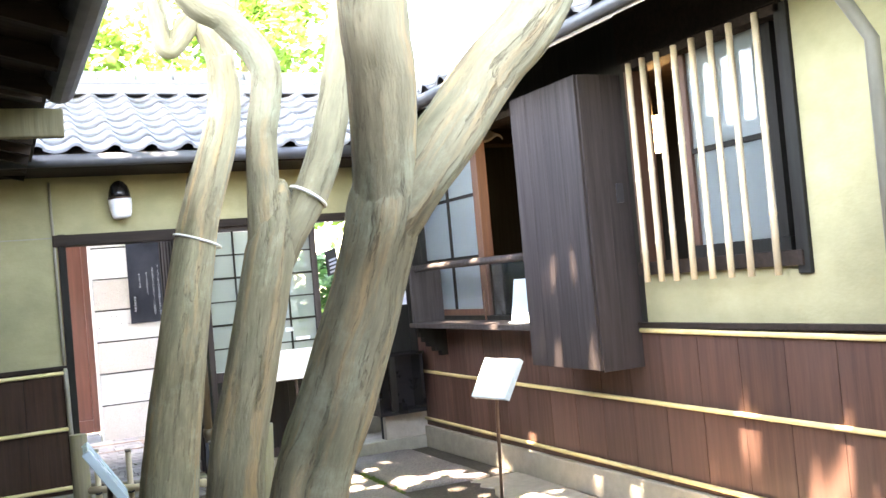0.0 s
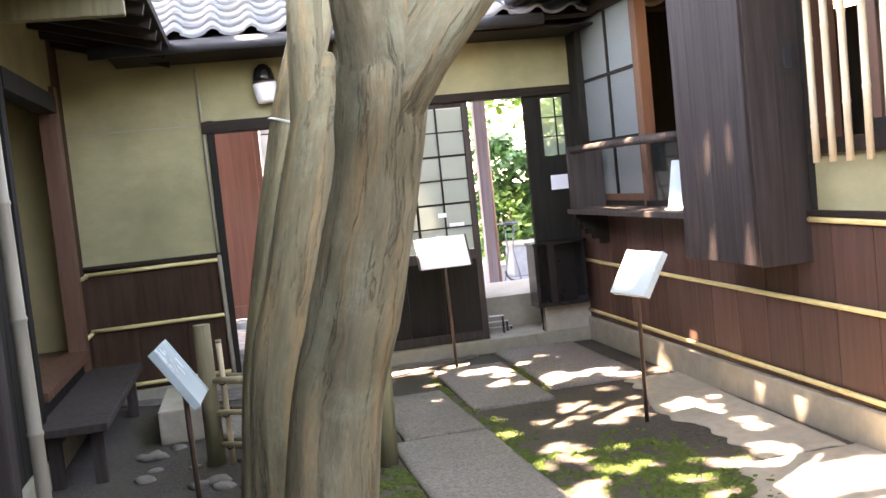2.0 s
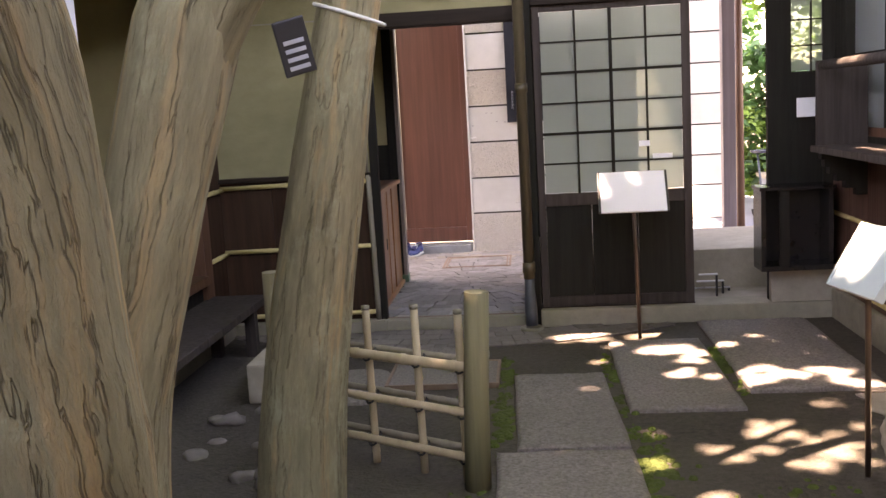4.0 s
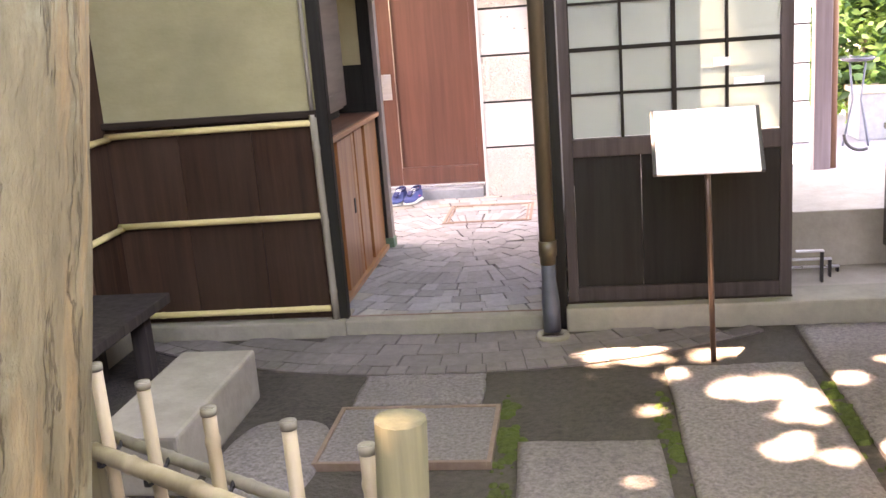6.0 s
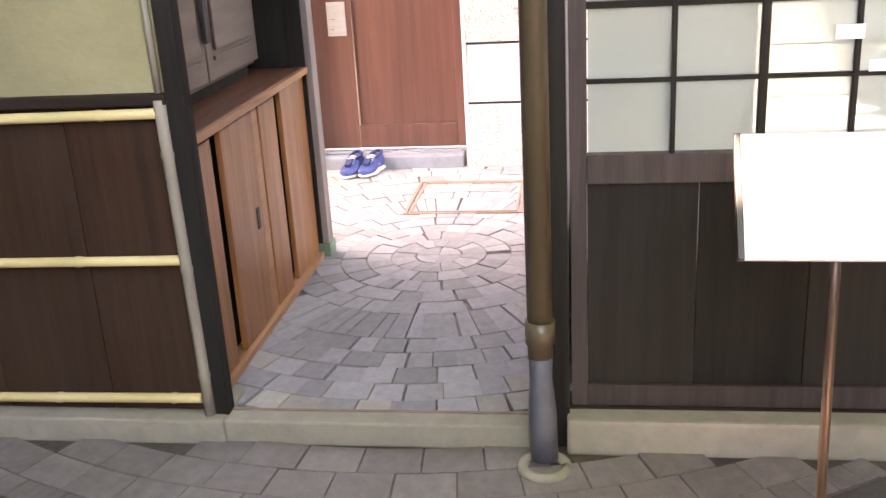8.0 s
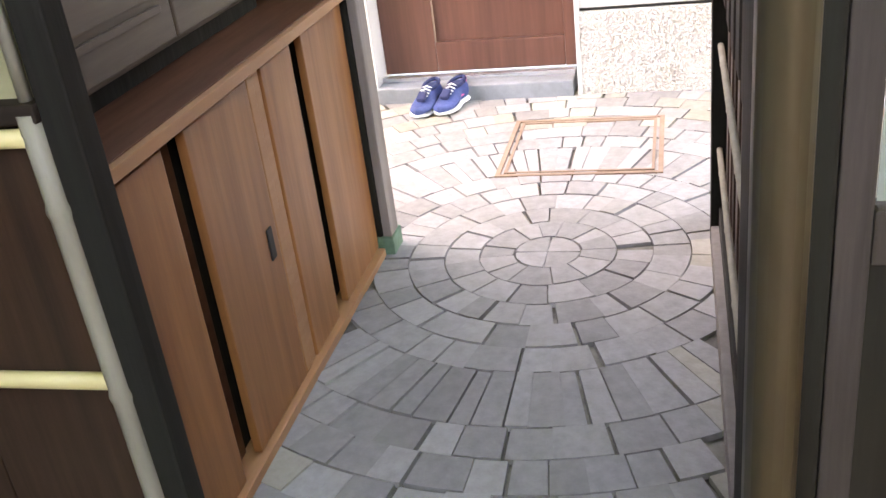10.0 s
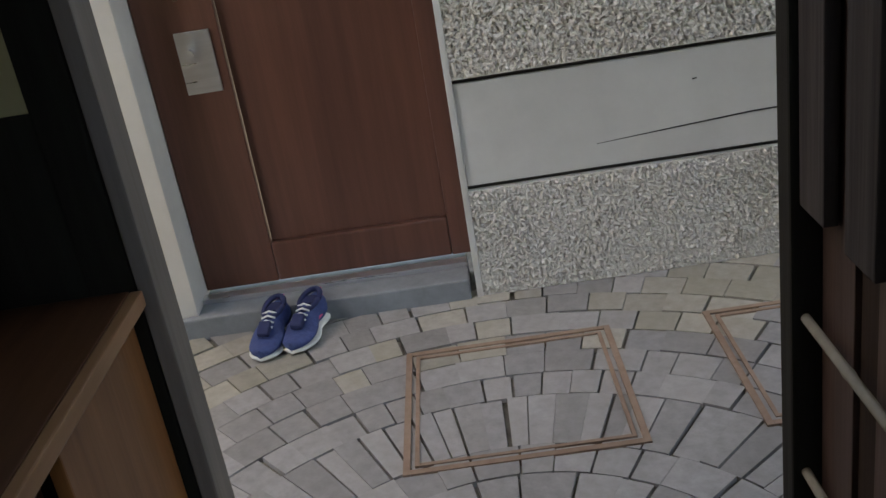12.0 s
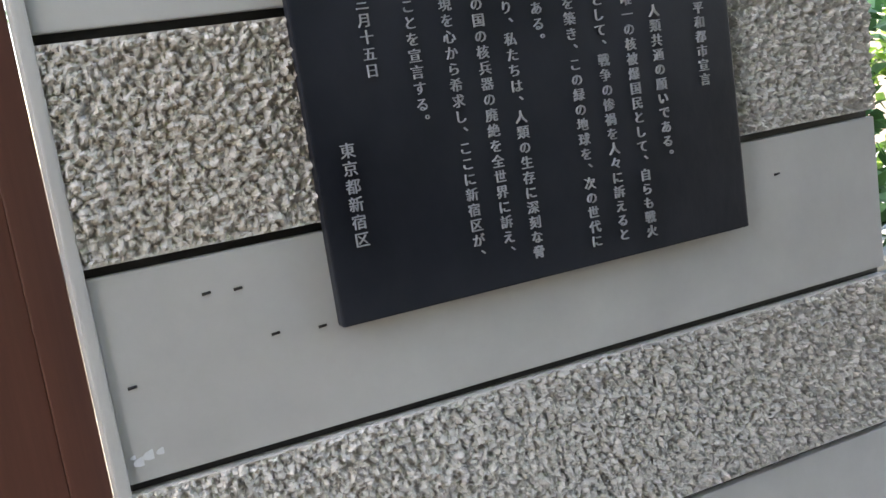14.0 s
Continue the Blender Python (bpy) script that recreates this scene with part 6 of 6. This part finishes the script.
def sector(r0, r1, da, z0, z1, gap, mat):
    bm = bmesh.new()
    steps = 4
    lo, hi = [], []
    for z, keep in ((z0, lo), (z1, hi)):
        s = gap / 2 + (0.0009 if z == z1 else 0)
        for r, rev in ((r0 + s, False), (r1 - s, True)):
            aa = s / max(r, 0.02)
            an = [(-da / 2 + aa) + (da - 2 * aa) * k / steps for k in range(steps + 1)]
            for a in (reversed(an) if rev else an):
                keep.append(bm.verts.new((r * math.cos(a), r * math.sin(a), z)))
    bm.faces.new(hi)
    for k in range(len(hi)):
        q = (k + 1) % len(hi)
        bm.faces.new((lo[k], lo[q], hi[q], hi[k]))
    return mesh_of("paver", bm, mat)


pave = bpy.data.objects["alley_ground"]
radii = [0.0, 0.09, 0.185, 0.28, 0.378, 0.475, 0.575, 0.77, 0.87, 0.97, 1.07, 1.17, 1.27, 1.37, 1.47, 1.57]
counts = [4, 12, 18, 26, 31, 36, 76, 58, 62, 66, 70, 74, 78, 80, 82]


def allowed(x, y):
    if y < 0.025 or y > 2.61 or x < -0.9 or x > 2.3:
        return False
    if y < 1.40 and not (0.0 < x < 0.93):
        return False
    return True


def tan_zone(x, y):
    return (y < 1.42 and (x < 0.10 or x > 0.86)) or y > 2.2 or x < -0.35 or (r0 > 1.1 and y < 0.2)


random.seed(9)
for r0, r1, n in zip(radii, radii[1:], counts):
    da = 2 * math.pi / n
    rm = (r0 + r1) / 2
    sizes = (1.0,) if r0 < 0.09 else (0.78, 0.95, 1.08, 1.27)
    sets = {}
    for f in sizes:
        for mat in ("paver", "paver_tan"):
            for gap in (0.0012, 0.004):
                sets[f, mat, gap] = sector(r0, r1, da * f, 0.045, TOP, gap, mat)
    a, end = (0.0, 2 * math.pi) if r0 < 0.09 else (random.uniform(0, da), 0)
    end = a + 2 * math.pi
    while a < end - 0.6 * da:
        f = random.choice(sizes)
        a += f * da / 2
        x, y = CX + rm * math.cos(a), CY + rm * math.sin(a)
        if allowed(x, y) or r0 < 0.3:
            mat = "paver_tan" if tan_zone(x, y) and random.random() < 0.45 else "paver"
            me = sets[f, mat, random.choice((0.0012, 0.0012, 0.004))]
            pieces("paver", me, [Matrix.Translation((CX, CY, random.uniform(-0.002, 0.002))) @ pose(0, 0, 0, 0, 0, math.degrees(a) + random.uniform(-0.3, 0.3) / max(rm, 0.3)) @ Matrix.Diagonal((random.uniform(0.995, 1.002),) * 2 + (1, 1))], pave)
        a += f * da / 2

# steel frames of the paved inspection covers
def frame_cover(x0, x1, y0, y1, label):
    t = thing("paved_cover", ((x0 + x1) / 2, (y0 + y1) / 2, 0.05), label, "cover", "paved covers")
    for w, gap in ((0.016, 0.0), (0.010, 0.026)):
        a0, a1, b0, b1 = x0 + gap, x1 - gap, y0 + gap, y1 - gap
        for bx in ((a0, a0 + w, b0, b1), (a1 - w, a1, b0, b1), (a0 + w, a1 - w, b0, b0 + w), (a0 + w, a1 - w, b1 - w, b1)):
            part("rim", box(*bx, 0.045, 0.0675, 0.001), "rust", t)


frame_cover(0.25, 0.78, 1.78, 2.30, "rusty double steel frame of a paved cover")
frame_cover(1.02, 1.5, 1.78, 2.30, "rusty double steel frame of a paved cover")

# fan of small setts before the passage
fan_bm = bmesh.new()
vs = []
FR = 2.28
for k in range(41):
    a = math.radians(-90 - 33 + 66 * k / 40)
    vs.append((0.48 + FR * math.cos(a), 1.77 + FR * math.sin(a)))
poly = [(x, min(y, -0.0)) for x, y in vs]
lo = [fan_bm.verts.new((x, y, -0.02)) for x, y in poly]
hi = [fan_bm.verts.new((x, y, 0.006)) for x, y in poly]
fan_bm.faces.new(hi)
for k in range(len(hi)):
    q = (k + 1) % len(hi)
    fan_bm.faces.new((lo[k], lo[q], hi[q], hi[k]))
fan = solid("pavement_fan", fan_bm, "fan_joint", "segment of grey setts before the passage threshold", "pavement")
ring_r = [1.72, 1.84, 1.96, 2.08, 2.20, 2.28]
for i, (r0, r1) in enumerate(zip(ring_r, ring_r[1:])):
    n = int(2 * math.pi * r1 / (0.16 if i < 4 else 0.075))
    da = 2 * math.pi / n
    me = sector(r0, r1, da, -0.01, 0.011, 0.004, "sett")
    for k in range(n):
        a = k * da + 0.4 * i * da
        x, y = 0.48 + (r0 + r1) / 2 * math.cos(a), 1.77 + (r0 + r1) / 2 * math.sin(a)
        if y < -0.06 and -0.86 < x < 1.75:
            pieces("sett", me, [Matrix.Translation((0.48, 1.77, random.uniform(-0.002, 0.002))) @ pose(0, 0, 0, 0, 0, math.degrees(a))], fan)
